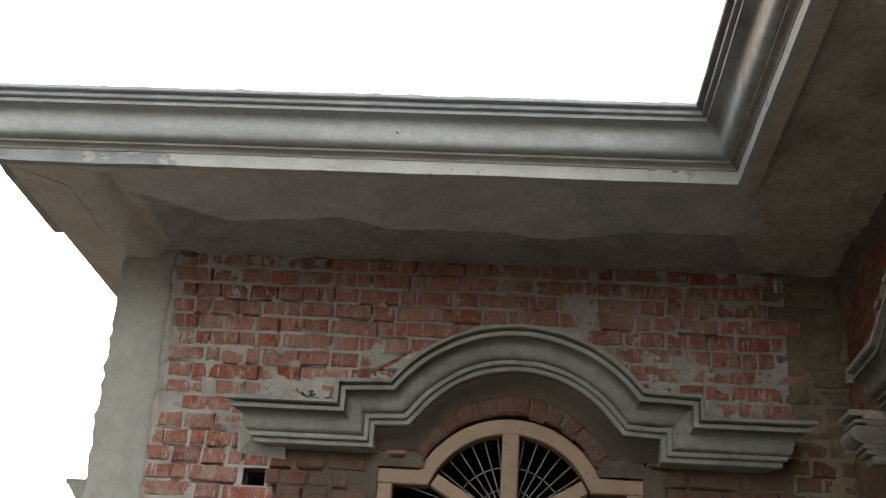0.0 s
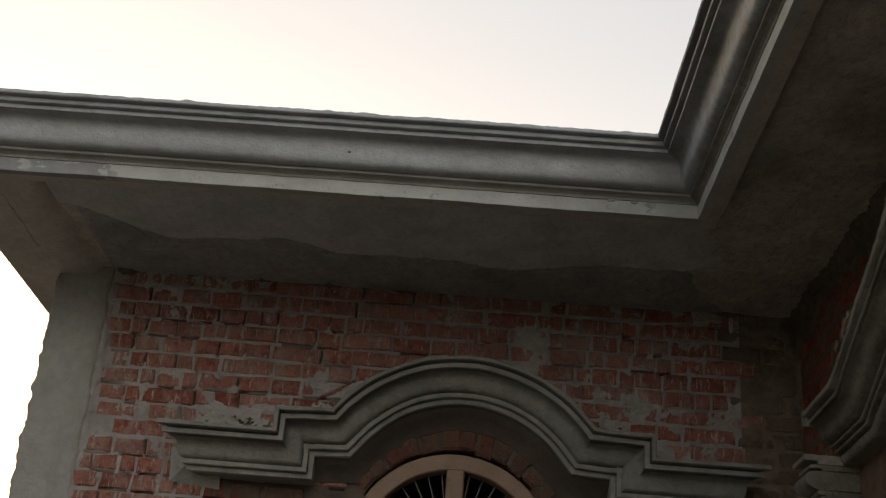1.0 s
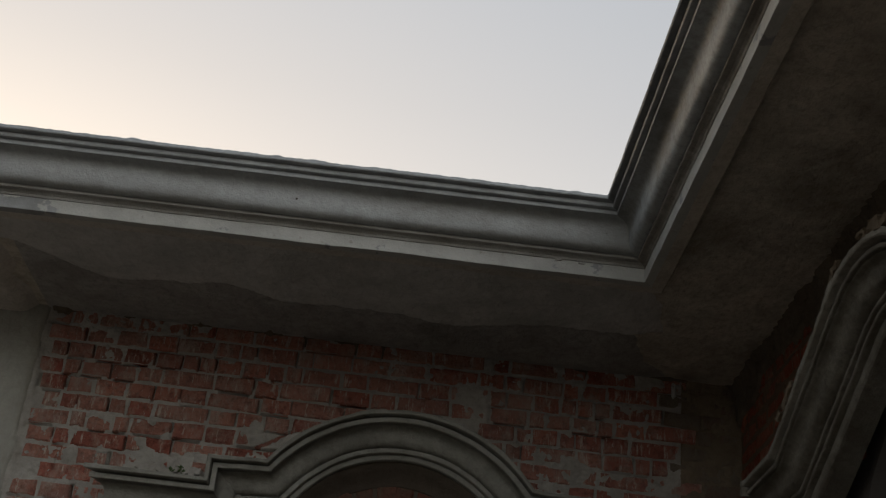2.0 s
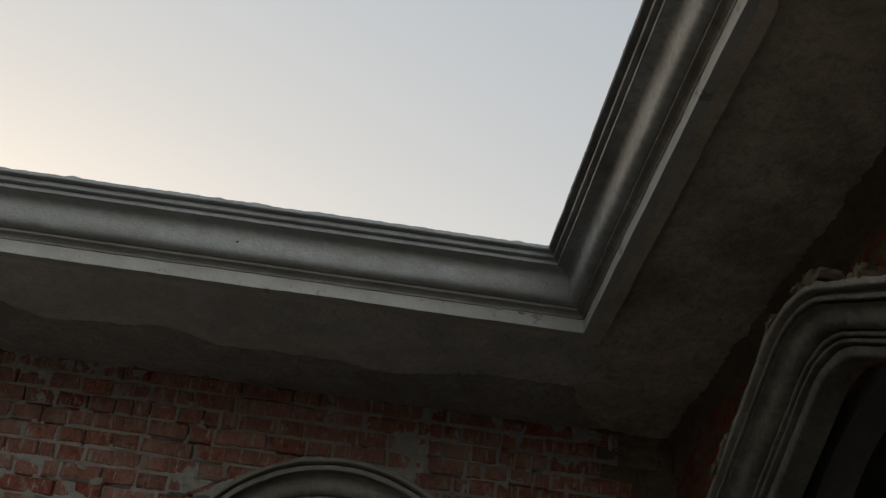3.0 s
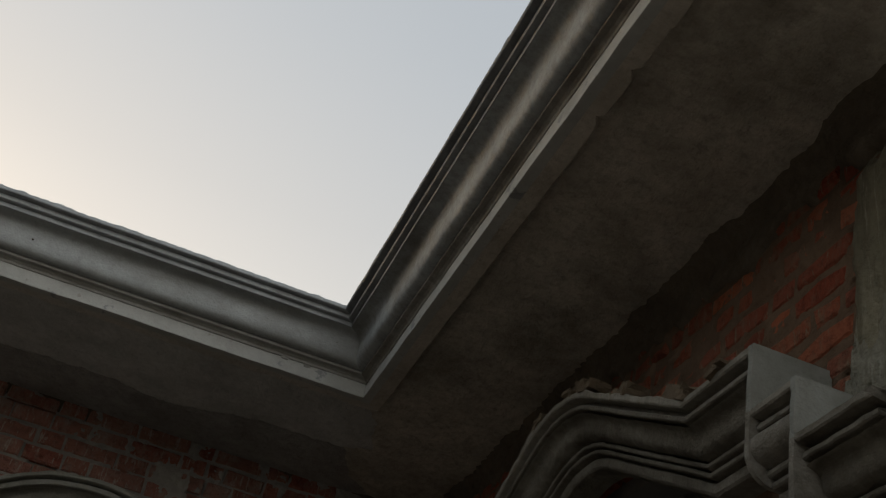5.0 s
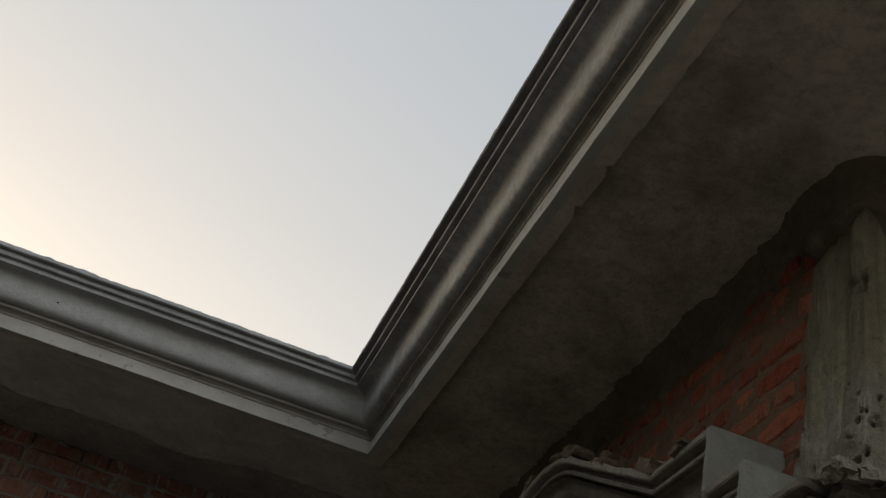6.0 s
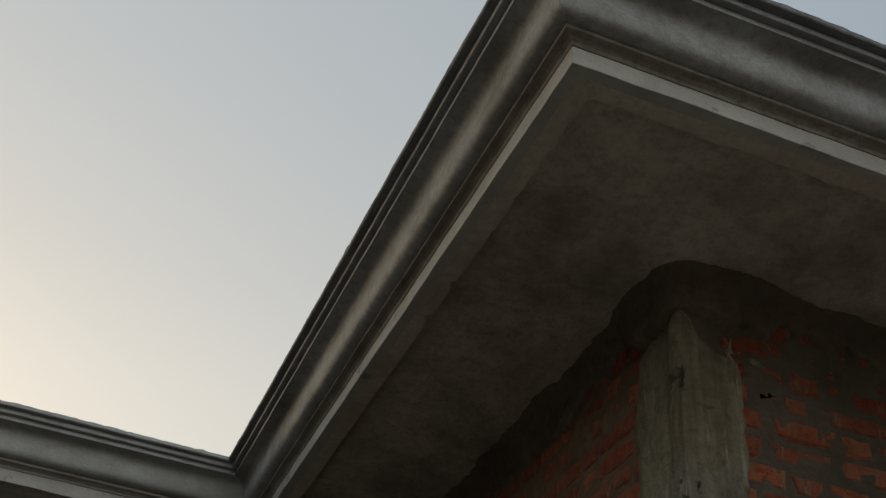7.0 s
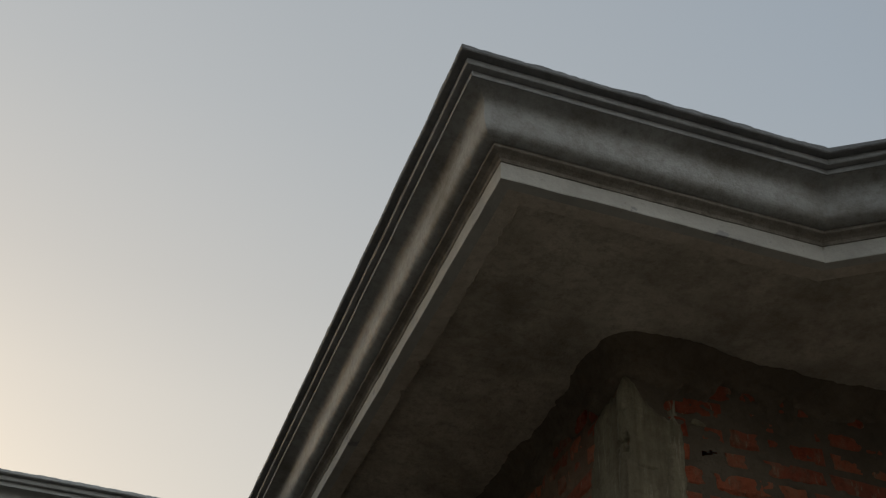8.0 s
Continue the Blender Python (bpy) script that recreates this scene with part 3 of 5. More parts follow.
WIN_B = dict(c=-3.42, half=0.90, sh=2.95, chord=0.80, top=3.33, sill=0.42)


def arch_top(w, u):
    d = abs(u - w["c"])
    if d >= w["chord"]:
        return w["sh"]
    rise = w["top"] - w["sh"]
    r = (w["chord"] ** 2 + rise**2) / (2 * rise)
    return w["top"] - r + math.sqrt(r * r - d * d)


HOLE = (-1.246, -1.146, 2.718, 2.802)      # open putlog hole: u and z


def wall_core(name, wall, u0, u1, z0, z1, win, label, gap_at=None, front=-0.105, back=-0.23):
    """The solid wall behind the brick facing, with the window cut through it."""
    bm = bmesh.new()
    us = [u0, u1]
    if win:
        us = [u0] + [win["c"] - win["half"]] + [win["c"] - win["chord"] + 2 * win["chord"] * k / 16 for k in range(17)] + [win["c"] + win["half"], u1]

    if gap_at:
        us = sorted(us + [gap_at[0], gap_at[1]])

    def prism(ua, ub, za0, zb0, za1, zb1):
        c = [wall.at(ua, za0, front), wall.at(ub, zb0, front), wall.at(ub, zb0, back), wall.at(ua, za0, back), wall.at(ua, za1, front), wall.at(ub, zb1, front), wall.at(ub, zb1, back), wall.at(ua, za1, back)]
        v = [bm.verts.new(p) for p in c]
        for f in ((0, 3, 2, 1), (4, 5, 6, 7), (0, 1, 5, 4), (1, 2, 6, 5), (2, 3, 7, 6), (3, 0, 4, 7)):
            bm.faces.new([v[i] for i in f])

    for ua, ub in zip(us, us[1:]):
        if not win or ub <= win["c"] - win["half"] + 1e-6 or ua >= win["c"] + win["half"] - 1e-6:
            if gap_at and gap_at[0] - 1e-6 <= ua and ub <= gap_at[1] + 1e-6:
                prism(ua, ub, z0, z0, gap_at[2], gap_at[2])
                prism(ua, ub, gap_at[3], gap_at[3], z1, z1)
            else:
                prism(ua, ub, z0, z0, z1, z1)
        else:
            prism(ua, ub, arch_top(win, ua), arch_top(win, ub), z1, z1)
            prism(ua, ub, z0, z0, win["sill"], win["sill"])
    ob = part(name, bm, M_ROOM, None)
    return tagged(ob, label, "wall", kind="structure")


wall_north = wall_core("wall_north", WALL_A, XL + 0.02, XB + 0.10, 0, ZS + 0.01, WIN_A, "unplastered red brick wall with grey mortar smears and an arched window", HOLE)
wall_east = wall_core("wall_east", WALL_B, -YA - 0.1, -YC - 0.11, 0, ZS + 0.01, WIN_B, "unplastered brick side wall with a wide dark arched opening")
wall_south = wall_core("wall_south", WALL_C, XB + 0.11, 4.6, 0, ZS + 0.01, None, "unplastered orange brick end wall with rough mortar")

# plain walls that close the house
for nm, (x0, x1, y0, y1) in {"wall_west": (XL + 0.02, XL + 0.25, YA + 0.235, 8.9), "wall_back": (XL + 0.26, 5.6, 8.65, 8.9), "wall_side": (5.4, 5.6, YC + 0.105, 8.64), "wall_return": (4.61, 5.39, YC + 0.105, YC + 0.23)}.items():
    bm = bmesh.new()
    box(bm, x0, x1, y0, y1, 0, ZS + 0.01)
    tagged(part(nm, bm, M_ROOM, None), "plain rendered wall closing the house", "wall", kind="structure")
# rendered lower walls below the bare brick
for nm, wall, spans in (("wall_base_north", WALL_A, ((XL + 0.03, -0.638, 2.295), (-0.636, 0.558, 1.10), (0.560, XB - 0.002, 2.295))), ("wall_base_east", WALL_B, ((-YA + 0.004, -4.322, 2.695), (-4.320, -2.520, 0.38), (-2.518, -YC - 0.004, 2.695))), ("wall_base_south", WALL_C, ((XB + 0.004, 4.6, 2.695),))):
    bm = bmesh.new()
    for u0, u1, z1 in spans:
        a, b = wall.at(u0, 0, -0.104), wall.at(u1, 0, -0.003)
        box(bm, min(a.x, b.x), max(a.x, b.x), min(a.y, b.y), max(a.y, b.y), 0, z1)
    tagged(part(nm, bm, M_RENDER, None), "plain grey cement render on the lower wall", "wall", kind="structure")
bm = bmesh.new()
box(bm, XL + 0.26, 5.38, YA + 0.25, 8.6, 0.02, 0.40)
box(bm, XB + 0.25, 5.38, YC + 0.25, YA + 0.249, 0.02, 0.40)
tagged(part("floor", bm, M_ROOM, None), "bare concrete floor inside the house", "floor", kind="structure")


def patch(u, z, u0, u1, z0, z1, soft=0.03):
    return step01(u, u0 - soft, u0 + soft) * step01(-u, -u1 - soft, -u1 + soft) * step01(z, z0 - soft, z0 + soft) * step01(-z, -z1 - soft, -z1 + soft)


def in_window(w, u, z, grow=0.0):
    d = np.abs(u - w["c"])
    rise = w["top"] - w["sh"]
    r = (w["chord"] ** 2 + rise**2) / (2 * rise)
    arc = np.where(d < w["chord"], w["top"] - r + np.sqrt(np.maximum(r * r - d * d, 0)), w["sh"])
    return (d < w["half"] + grow) & (z < arc + grow) & (z > w["sill"] - grow)


def mortar_level(wall, u, z, seed):
    """How far the mortar stands out from the brick faces."""
    broad = fbm(u * 2.6, z * 3.4, seed)
    fine = fbm(u * 15, z * 22, seed + 11)
    drips = fbm(u * 46, z * 7, seed + 23)
    grit = fbm(u * 70, z * 70, seed + 37, 2)
    s = broad * 0.42 + fine * 0.38 + drips * 0.20
    if wall is WALL_A:
        s = s + 0.13 * patch(u, z, 0.19, 0.36, 3.45, 3.90, 0.05) + 0.11 * patch(u, z, 0.92, 1.09, 3.52, 3.90, 0.05)
        s = s + 0.13 * patch(u, z, -1.16, -0.66, 3.08, 3.24) + 0.13 * patch(u, z, 0.55, 1.22, 3.05, 3.40, 0.06)
        s = s + 0.035 * patch(u, z, -1.72, -1.25, 2.95, 3.25, 0.08) + 0.07 * step01(z, 3.72, 3.84) + 0.25 * step01(-u, 1.67, 1.71) + 0.09 * step01(u, 1.15, 1.24)
        s = s + 0.16 * patch(u, z, -0.72, -0.42, 3.17, 3.42, 0.04) - 0.16 * patch(u, z, 0.5, 1.35, 2.3, 2.94, 0.03) - 0.10 * patch(u, z, -1.25, -0.55, 2.3, 2.86, 0.03)
    else:
        s = s + (0.035 if wall is WALL_C else -0.03) + 0.12 * step01(z, 3.50, 3.72)
    q = -0.0050 + 0.0060 * (fine - 0.5) + 0.0035 * (grit - 0.5) + 0.0105 * step01(s, 0.53, 0.74)
    if wall is WALL_A:      # gap where the mortar has come away along the flank of the hood
        line = 3.279 + 0.63 * (u + 0.695) + 0.012 * (fine - 0.5)
        q = q - 0.045 * ((np.abs(z - line) < 0.007) & (u > -0.70) & (u < -0.45))
    return q


def facing(wall, u0, u1, z0, z1, seed, hole, parent, material, laid, du=0.0075, dz=0.0055, cracks=0.50):
    """The mortar between and over the bricks, as a relief sheet."""
    gu, gz = np.meshgrid(np.arange(u0, u1 + du, du), np.arange(z0, z1 + dz, dz), indexing="ij")
    q = mortar_level(wall, gu, gz, seed)
    rnd = random.Random(seed + 70)
    for a, b, z in laid:
        cuts = []
        if rnd.random() < 0.8 * cracks:
            cuts.append((a - 0.011, a + 0.001, z + rnd.uniform(-0.006, 0.03), z + 0.07))
        if rnd.random() < cracks:
            e = rnd.uniform(0.0, 0.4) * (b - a)
            c0 = a + rnd.random() * e
            cuts.append((c0, c0 + (b - a) - e, z - 0.011, z + 0.001))
        for c0, c1, c2, c3 in cuts:
            i0, i1, j0, j1 = (max(0, int(round(v))) for v in ((c0 - u0) / du, (c1 - u0) / du, (c2 - z0) / dz, (c3 - z0) / dz))
            spot = q[i0:max(i1, i0 + 1), j0:max(j1, j0 + 1)]
            if spot.size == 0 or spot.mean() > -0.0025:      # smeared shut
                continue
            q[i0:max(i1, i0 + 1), j0:max(j1, j0 + 1)] -= rnd.uniform(0.015, 0.040)
    keep = ~hole(gu[:-1, :-1] + du / 2, gz[:-1, :-1] + dz / 2)
    return sheet("mortar", wall.grid(gu, gz, q), keep, material, parent, "mortar smeared over the joints", shade=True)


def brick_mesh(length, seed, c=0.0065):
    """One worn brick: front face chamfered and uneven, lying along x, front towards -y."""
    rnd = random.Random(seed)
    bm = bmesh.new()
    h, d = COURSE - BED, 0.10
    j = lambda s: rnd.uniform(-s, s)
    back = [bm.verts.new(p) for p in ((0, d, 0), (length, d, 0), (length, d, h), (0, d, h))]
    mid = [bm.verts.new((x + j(0.004), c, z + j(0.003))) for x, z in ((0, 0), (length * 0.5, 0), (length, 0), (length, h), (length * 0.5, h), (0, h))]
    front = [bm.verts.new((x + j(0.7 * c), j(0.0018), z + j(0.6 * c))) for x, z in ((c, c), (length * 0.5, c), (length - c, c), (length - c, h - c), (length * 0.5, h - c), (c, h - c))]
    core = bm.verts.new((length * 0.5 + j(0.02), -0.001 + j(0.002), h / 2))
    for k in range(6):
        bm.faces.new((front[k], front[(k + 1) % 6], core))
        bm.faces.new((mid[k], mid[(k + 1) % 6], front[(k + 1) % 6], front[k]))
    bm.faces.new((back[0], back[1], mid[2], mid[1], mid[0]))
    bm.faces.new((back[1], back[2], mid[3], mid[2]))
    bm.faces.new((back[2], back[3], mid[5], mid[4], mid[3]))
    bm.faces.new((back[3], back[0], mid[0], mid[5]))
    bmesh.ops.recalc_face_normals(bm, faces=bm.faces)
    me = bpy.data.meshes.new("brick")
    bm.to_mesh(me)
    bm.free()
    return me


# the bond of the back wall, course by course: where it starts and its bricks (stretcher, three-quarter, medium, header, closer)
SIZES = {"s": 0.227, "t": 0.167, "m": 0.132, "h": 0.110, "q": 0.066}
BOND = {33: (-1.72, "hhthhhtsshsshshs"), 32: (-1.69, "tmmmthqtqtttshqtqhss"), 31: (-1.66, "qhmmhqqhhqqthsmtqhhqqqsth"), 30: (-1.70, "hqmhhsthsthsttqhhqms"), 29: (-1.67, "hhmhhhsmshsstqhqhhst"), 28: (-1.64, "qqmqhshhhssstqqqthmqqhs"),
        27: (-1.68, "tqhqtmmsssthqtsh"), 26: (-1.67, "hqsqhssststqhshhs"), 25: (-1.67, "smqsshsshsthss"), 24: (-1.58, "shqstsshsts"), 23: (-1.68, "hmqmtssshss"), 22: (-1.71, "qhqhqmsshshss"), 21: (-1.71, "hmhqhhmtsssshs"), 20: (-1.70, "hqsqhhhqtssths"), 19: (-1.70, "shshhtsmss")}


def lay_bricks(wall, u0, u1, z0, z1, seed, skip, material, parent, gap_at=None, dulled=None, worn=0.0065, bond=None):
    rnd = random.Random(seed)
    kinds = {}
    for name, length in (("s", 0.222), ("h", 0.108)):
        kinds[name] = []
        for k in range(7):
            me = brick_mesh(length, seed * 50 + k + (20 if name == "h" else 0), worn)
            me.materials.append(material)
            kinds[name].append((me, length))
    first = math.ceil((z0 - ZBRICK) / COURSE)
    laid = []
    for c in range(first, int((z1 - ZBRICK) / COURSE) + 1):
        z = ZBRICK + c * COURSE
        if z + 0.05 > z1:
            break
        start, order = (bond or {}).get(c, (u0 + rnd.uniform(-0.12, 0.0), ""))
        u, order = start, list(order)
        heads = c % 2 == 0
        while u < u1 - 0.03:
            letter = order.pop(0) if order else "h" if rnd.random() < (0.55 if heads else 0.18) else "s"
            me, length = rnd.choice(kinds["s" if letter in "st" else "h"])
            wide = SIZES[letter] * rnd.uniform(0.97, 1.03)
            gap = rnd.uniform(0.007, 0.015)
            a, b = max(u, u0), min(u + wide, u1)
            spans = [(a, b)]
            if gap_at and abs(z - gap_at[2]) < 0.03 and a < gap_at[1] and b > gap_at[0]:
                spans = [(a, gap_at[0] - 0.004), (gap_at[1] + 0.004, b)]
            for a, b in spans:
                if b - a < 0.03 or skip(a, b, z, z + COURSE - BED):
                    continue
                ob = new("brick", me)
                ob.parent = parent
                # browner bricks by the inner corner and below the hood, darkened for shade
                if dulled and ((a + b) / 2 + rnd.uniform(-0.05, 0.05) > dulled[0] or (a > 0.45 and z < 2.95) or (-1.16 < a < -0.4 and z < 2.86)):
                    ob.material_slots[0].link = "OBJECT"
                    ob.material_slots[0].material = dulled[1] if z > 2.95 else M_BRICK4
                ob.matrix_world = wall.matrix(a, z + rnd.uniform(-0.002, 0.002), rnd.uniform(-0.003, 0.004), (b - a) / length, 1.0) @ pose(0, 0, 0, rnd.uniform(-2.0, 2.0), rnd.uniform(-1.6, 1.6), rnd.uniform(-1.2, 1.2))
                laid.append((a, b, z))
            u += wide + gap
    return laid


def hole_a(u, z):
    return in_window(WIN_A, u, z) | (in_window(WIN_A, u, z, 0.026) & (z > WIN_A["sh"] + 0.03)) | ((u > HOLE[0]) & (u < HOLE[1]) & (z > HOLE[2]) & (z < HOLE[3]))


def skip_a(a, b, z0, z1):
    side = a > WIN_A["c"] + 0.42 or b < WIN_A["c"] - 0.42
    return bool(in_window(WIN_A, np.array([a, (a + b) / 2, b]), np.array([z0, z0, z0]), 0.004 if side else 0.10).any())


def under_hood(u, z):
    """The muddy zone of the back wall below the hood, darkened for the hood's shade."""
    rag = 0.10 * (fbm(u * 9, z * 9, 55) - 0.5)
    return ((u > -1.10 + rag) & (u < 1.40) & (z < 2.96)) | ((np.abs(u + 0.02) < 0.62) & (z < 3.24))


def hole_b(u, z):
    return in_window(WIN_B, u, z)


def skip_b(a, b, z0, z1):
    return bool(in_window(WIN_B, np.array([a, (a + b) / 2, b]), np.array([z0, z0, z0]), 0.05).any())


# ---------------------------------------------------------------- corner render (rough plastered corners)
def corner_render(name, label, at, q_of, s0, s1, z0, z1, material, ds=0.012, dz=0.015, where=None):
    gs, gz = np.meshgrid(np.arange(s0, s1 + ds, ds), np.arange(z0, z1 + dz, dz), indexing="ij")
    pos = at(gs, gz, q_of(gs, gz))
    keep = np.ones((pos.shape[0] - 1, pos.shape[1] - 1), bool) if where is None else where(gs, gz)[:-1, :-1]
    ob = sheet(name, pos, keep, material, None)
    return tagged(ob, label, "plaster pilaster", kind="structure")


def at_west(s, z, q):
    """Corner of the back wing: s > 0 along the front to the right, s < 0 along the side."""
    x = np.where(s >= 0, XL + np.maximum(s, 0) - np.where(s < 0.02, q, 0), XL - q)
    y = np.where(s >= 0, YA - q, YA - s)
    return np.stack([x, y, z], -1)


def q_west(s, z):
    edge = 0.245 + 0.035 * (fbm(z * 5, z * 0 + 2, 4) - 0.5) + 0.018 * (fbm(z * 22, z * 0 + 7, 6) - 0.5)
    return 0.014 - 0.034 * step01(s, edge - 0.004, edge + 0.010) + 0.007 * (fbm(s * 9, z * 5, 8) - 0.5) + (0.006 + 0.016 * (1 - step01(np.abs(s), 0.0, 0.03))) * (fbm(s * 30, z * 26, 18) - 0.5)


corner_render("pilaster_west", "grey cement render on the corner of the brick wall", at_west, q_west, -0.24, 0.30, 0.0, ZS + 0.005, M_RENDER)


def at_front(s, z, q):
    """Corner of the side wing: s < 0 on the side wall, s > 0 on the end wall."""
    x = np.where(s <= 0, XB - q, XB + s - q * (1 - step01(s, 0.0, 0.06)))
    y = np.where(s <= 0, YC - s - q * (1 - step01(-s, 0.0, 0.06)), YC - q)
    return np.stack([x, y, z], -1)


def q_front(s, z):
    ed = 0.215 + 0.04 * (fbm(z * 6, z * 0 + 1, 2) - 0.5) + 0.03 * (fbm(z * 24, z * 0 + 5, 3) - 0.5) + 0.06 * step01(-z, -3.25, -3.0)
    er = 0.175 + 0.03 * (fbm(z * 6, z * 0 + 9, 5) - 0.5) + 0.025 * (fbm(z * 24, z * 0 + 3, 7) - 0.5)
    edge = np.where(s < 0, ed, er)
    top = 3.65 + 0.06 * np.exp(-(s / 0.05) ** 2) - 0.55 * np.maximum(s, 0) + 0.03 * (fbm(s * 20, z * 0, 15) - 0.5)
    fall = np.maximum(step01(np.abs(s), edge - 0.004, edge + 0.012), 0.5 * step01(z, top - 0.02, top + 0.04))
    drip = 0.020 * (fbm(s * 34, z * 3, 21) - 0.5) + 0.010 * (fbm(s * 16, z * 9, 31) - 0.5) + 0.007 * (fbm(s * 60, z * 30, 41) - 0.5)
    layer = 0.010 * step01(fbm(s * 11 + 3, z * 3.1, 61), 0.50, 0.54)
    pit = 0.05 * np.clip(fbm(s * 26, z * 30, 51) - 0.76, 0, 1) * 4 + 0.03 * np.clip(0.5 - np.abs(s - 0.02) * 16, 0, 1) * np.clip(fbm(s * 50, z * 34, 71) - 0.66, 0, 1) * 6
    for s0, z0, r in ((-0.012, 3.118, 0.008), (-0.022, 3.100, 0.010), (0.002, 3.112, 0.007), (0.016, 3.088, 0.008), (0.0, 3.012, 0.012), (-0.030, 3.006, 0.007), (-0.04, 3.06, 0.006), (-0.165, 3.03, 0.008), (0.03, 3.16, 0.006), (-0.05, 3.21, 0.005), (-0.02, 3.17, 0.006)):
        pit = pit + 0.13 * fbm(s * 120, z * 120, 81) * np.exp(-((s - s0) / (0.42 * r)) ** 2 - ((z - z0) / (0.5 * r)) ** 2)
    drip = drip + layer
    return 0.016 - 0.045 * fall + drip - pit


def splashed(s, z):
    """The lower part of the corner, splashed with paler cement."""
    return z < 3.20 + 0.12 * (fbm(s * 9, z * 0 + 4, 91) - 0.5) + 0.20 * (fbm(s * 24, z * 2.2, 93) - 0.5) + 0.5 * np.maximum(s, 0)


corner_render("pilaster_front", "streaky brown cement render on the projecting brick corner", at_front, q_front, -0.32, 0.26, 2.2, ZS - 0.01, M_RENDER2, 0.0045, 0.005, lambda s, z: ~splashed(s, z))
corner_render("pilaster_front_splash", "paler cement splashed over the foot of the corner render", at_front, q_front, -0.32, 0.26, 2.2, ZS - 0.01, M_SPLASH, 0.0045, 0.005, splashed)


# rough dark strip over the topmost courses, standing in for shade under the slab
def top_shade_sheet(place, gu, gz, low, proud, seed, parent):
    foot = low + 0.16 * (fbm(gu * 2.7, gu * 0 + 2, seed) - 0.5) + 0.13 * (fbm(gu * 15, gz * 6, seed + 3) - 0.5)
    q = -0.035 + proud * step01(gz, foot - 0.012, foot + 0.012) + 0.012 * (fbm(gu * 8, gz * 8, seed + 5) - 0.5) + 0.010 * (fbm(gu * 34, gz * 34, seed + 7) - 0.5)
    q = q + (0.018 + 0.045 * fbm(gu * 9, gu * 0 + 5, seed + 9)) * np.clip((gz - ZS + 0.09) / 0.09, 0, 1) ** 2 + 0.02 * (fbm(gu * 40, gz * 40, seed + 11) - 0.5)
    return sheet("top_shade_strip", place(gu, gz, q), np.ones((gu.shape[0] - 1, gu.shape[1] - 1), bool), M_TOP_SHADE, parent, "rough dark strip standing in for shade under the slab")


def round_corner(s, z, q, r=0.06):
    """Follows the side wall (s < 0) and the end wall (s > 0) round the projecting corner."""
    half = r * math.pi / 4
    turn = np.clip((s + half) / (2 * half), 0, 1) * math.pi / 2
    x = XB + r - (r + q) * np.cos(turn) + np.maximum(s - half, 0)
    y = YC + r - (r + q) * np.sin(turn) + np.maximum(-s - half, 0)
    return np.stack([x, y, z], -1)


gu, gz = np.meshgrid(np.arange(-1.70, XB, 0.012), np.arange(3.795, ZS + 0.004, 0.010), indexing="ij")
top_shade_sheet(WALL_A.grid, gu, gz, 3.895, 0.044, 82, wall_north)
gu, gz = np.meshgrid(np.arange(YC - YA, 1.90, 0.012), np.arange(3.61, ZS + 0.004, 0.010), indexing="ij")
top_shade_sheet(round_corner, gu, gz, 3.715, 0.050 + 0.020 * (1 - step01(np.abs(gu), 0.20, 0.34)), 83, wall_east)



# ---------------------------------------------------------------- moulded hoods over the windows
def offset_path(path, p):
    """The path moved by p to its right-hand side, with mitred corners."""
    out = []
    for i, v in enumerate(path):
        v = Vector(v)
        if i == 0:
            d = (Vector(path[1]) - v).normalized()
            out.append(v + Vector((d.y, -d.x)) * p)
        elif i == len(path) - 1:
            d = (v - Vector(path[-2])).normalized()
            out.append(v + Vector((d.y, -d.x)) * p)
        else:
            d1, d2 = (v - Vector(path[i - 1])).normalized(), (Vector(path[i + 1]) - v).normalized()
            n1, n2 = Vector((d1.y, -d1.x)), Vector((d2.y, -d2.x))
            out.append(v + (n1 + n2) / max(0.35, 1 + n1.dot(n2)) * p)
    return out


def arc_points(c, chord, base, top, n):
    rise = top - base
    r = (chord**2 + rise**2) / (2 * rise)
    a = math.asin(min(1.0, chord / r))
    return [(c + r * math.sin(-a + 2 * a * k / n), top - r + r * math.cos(-a + 2 * a * k / n)) for k in range(n + 1)]


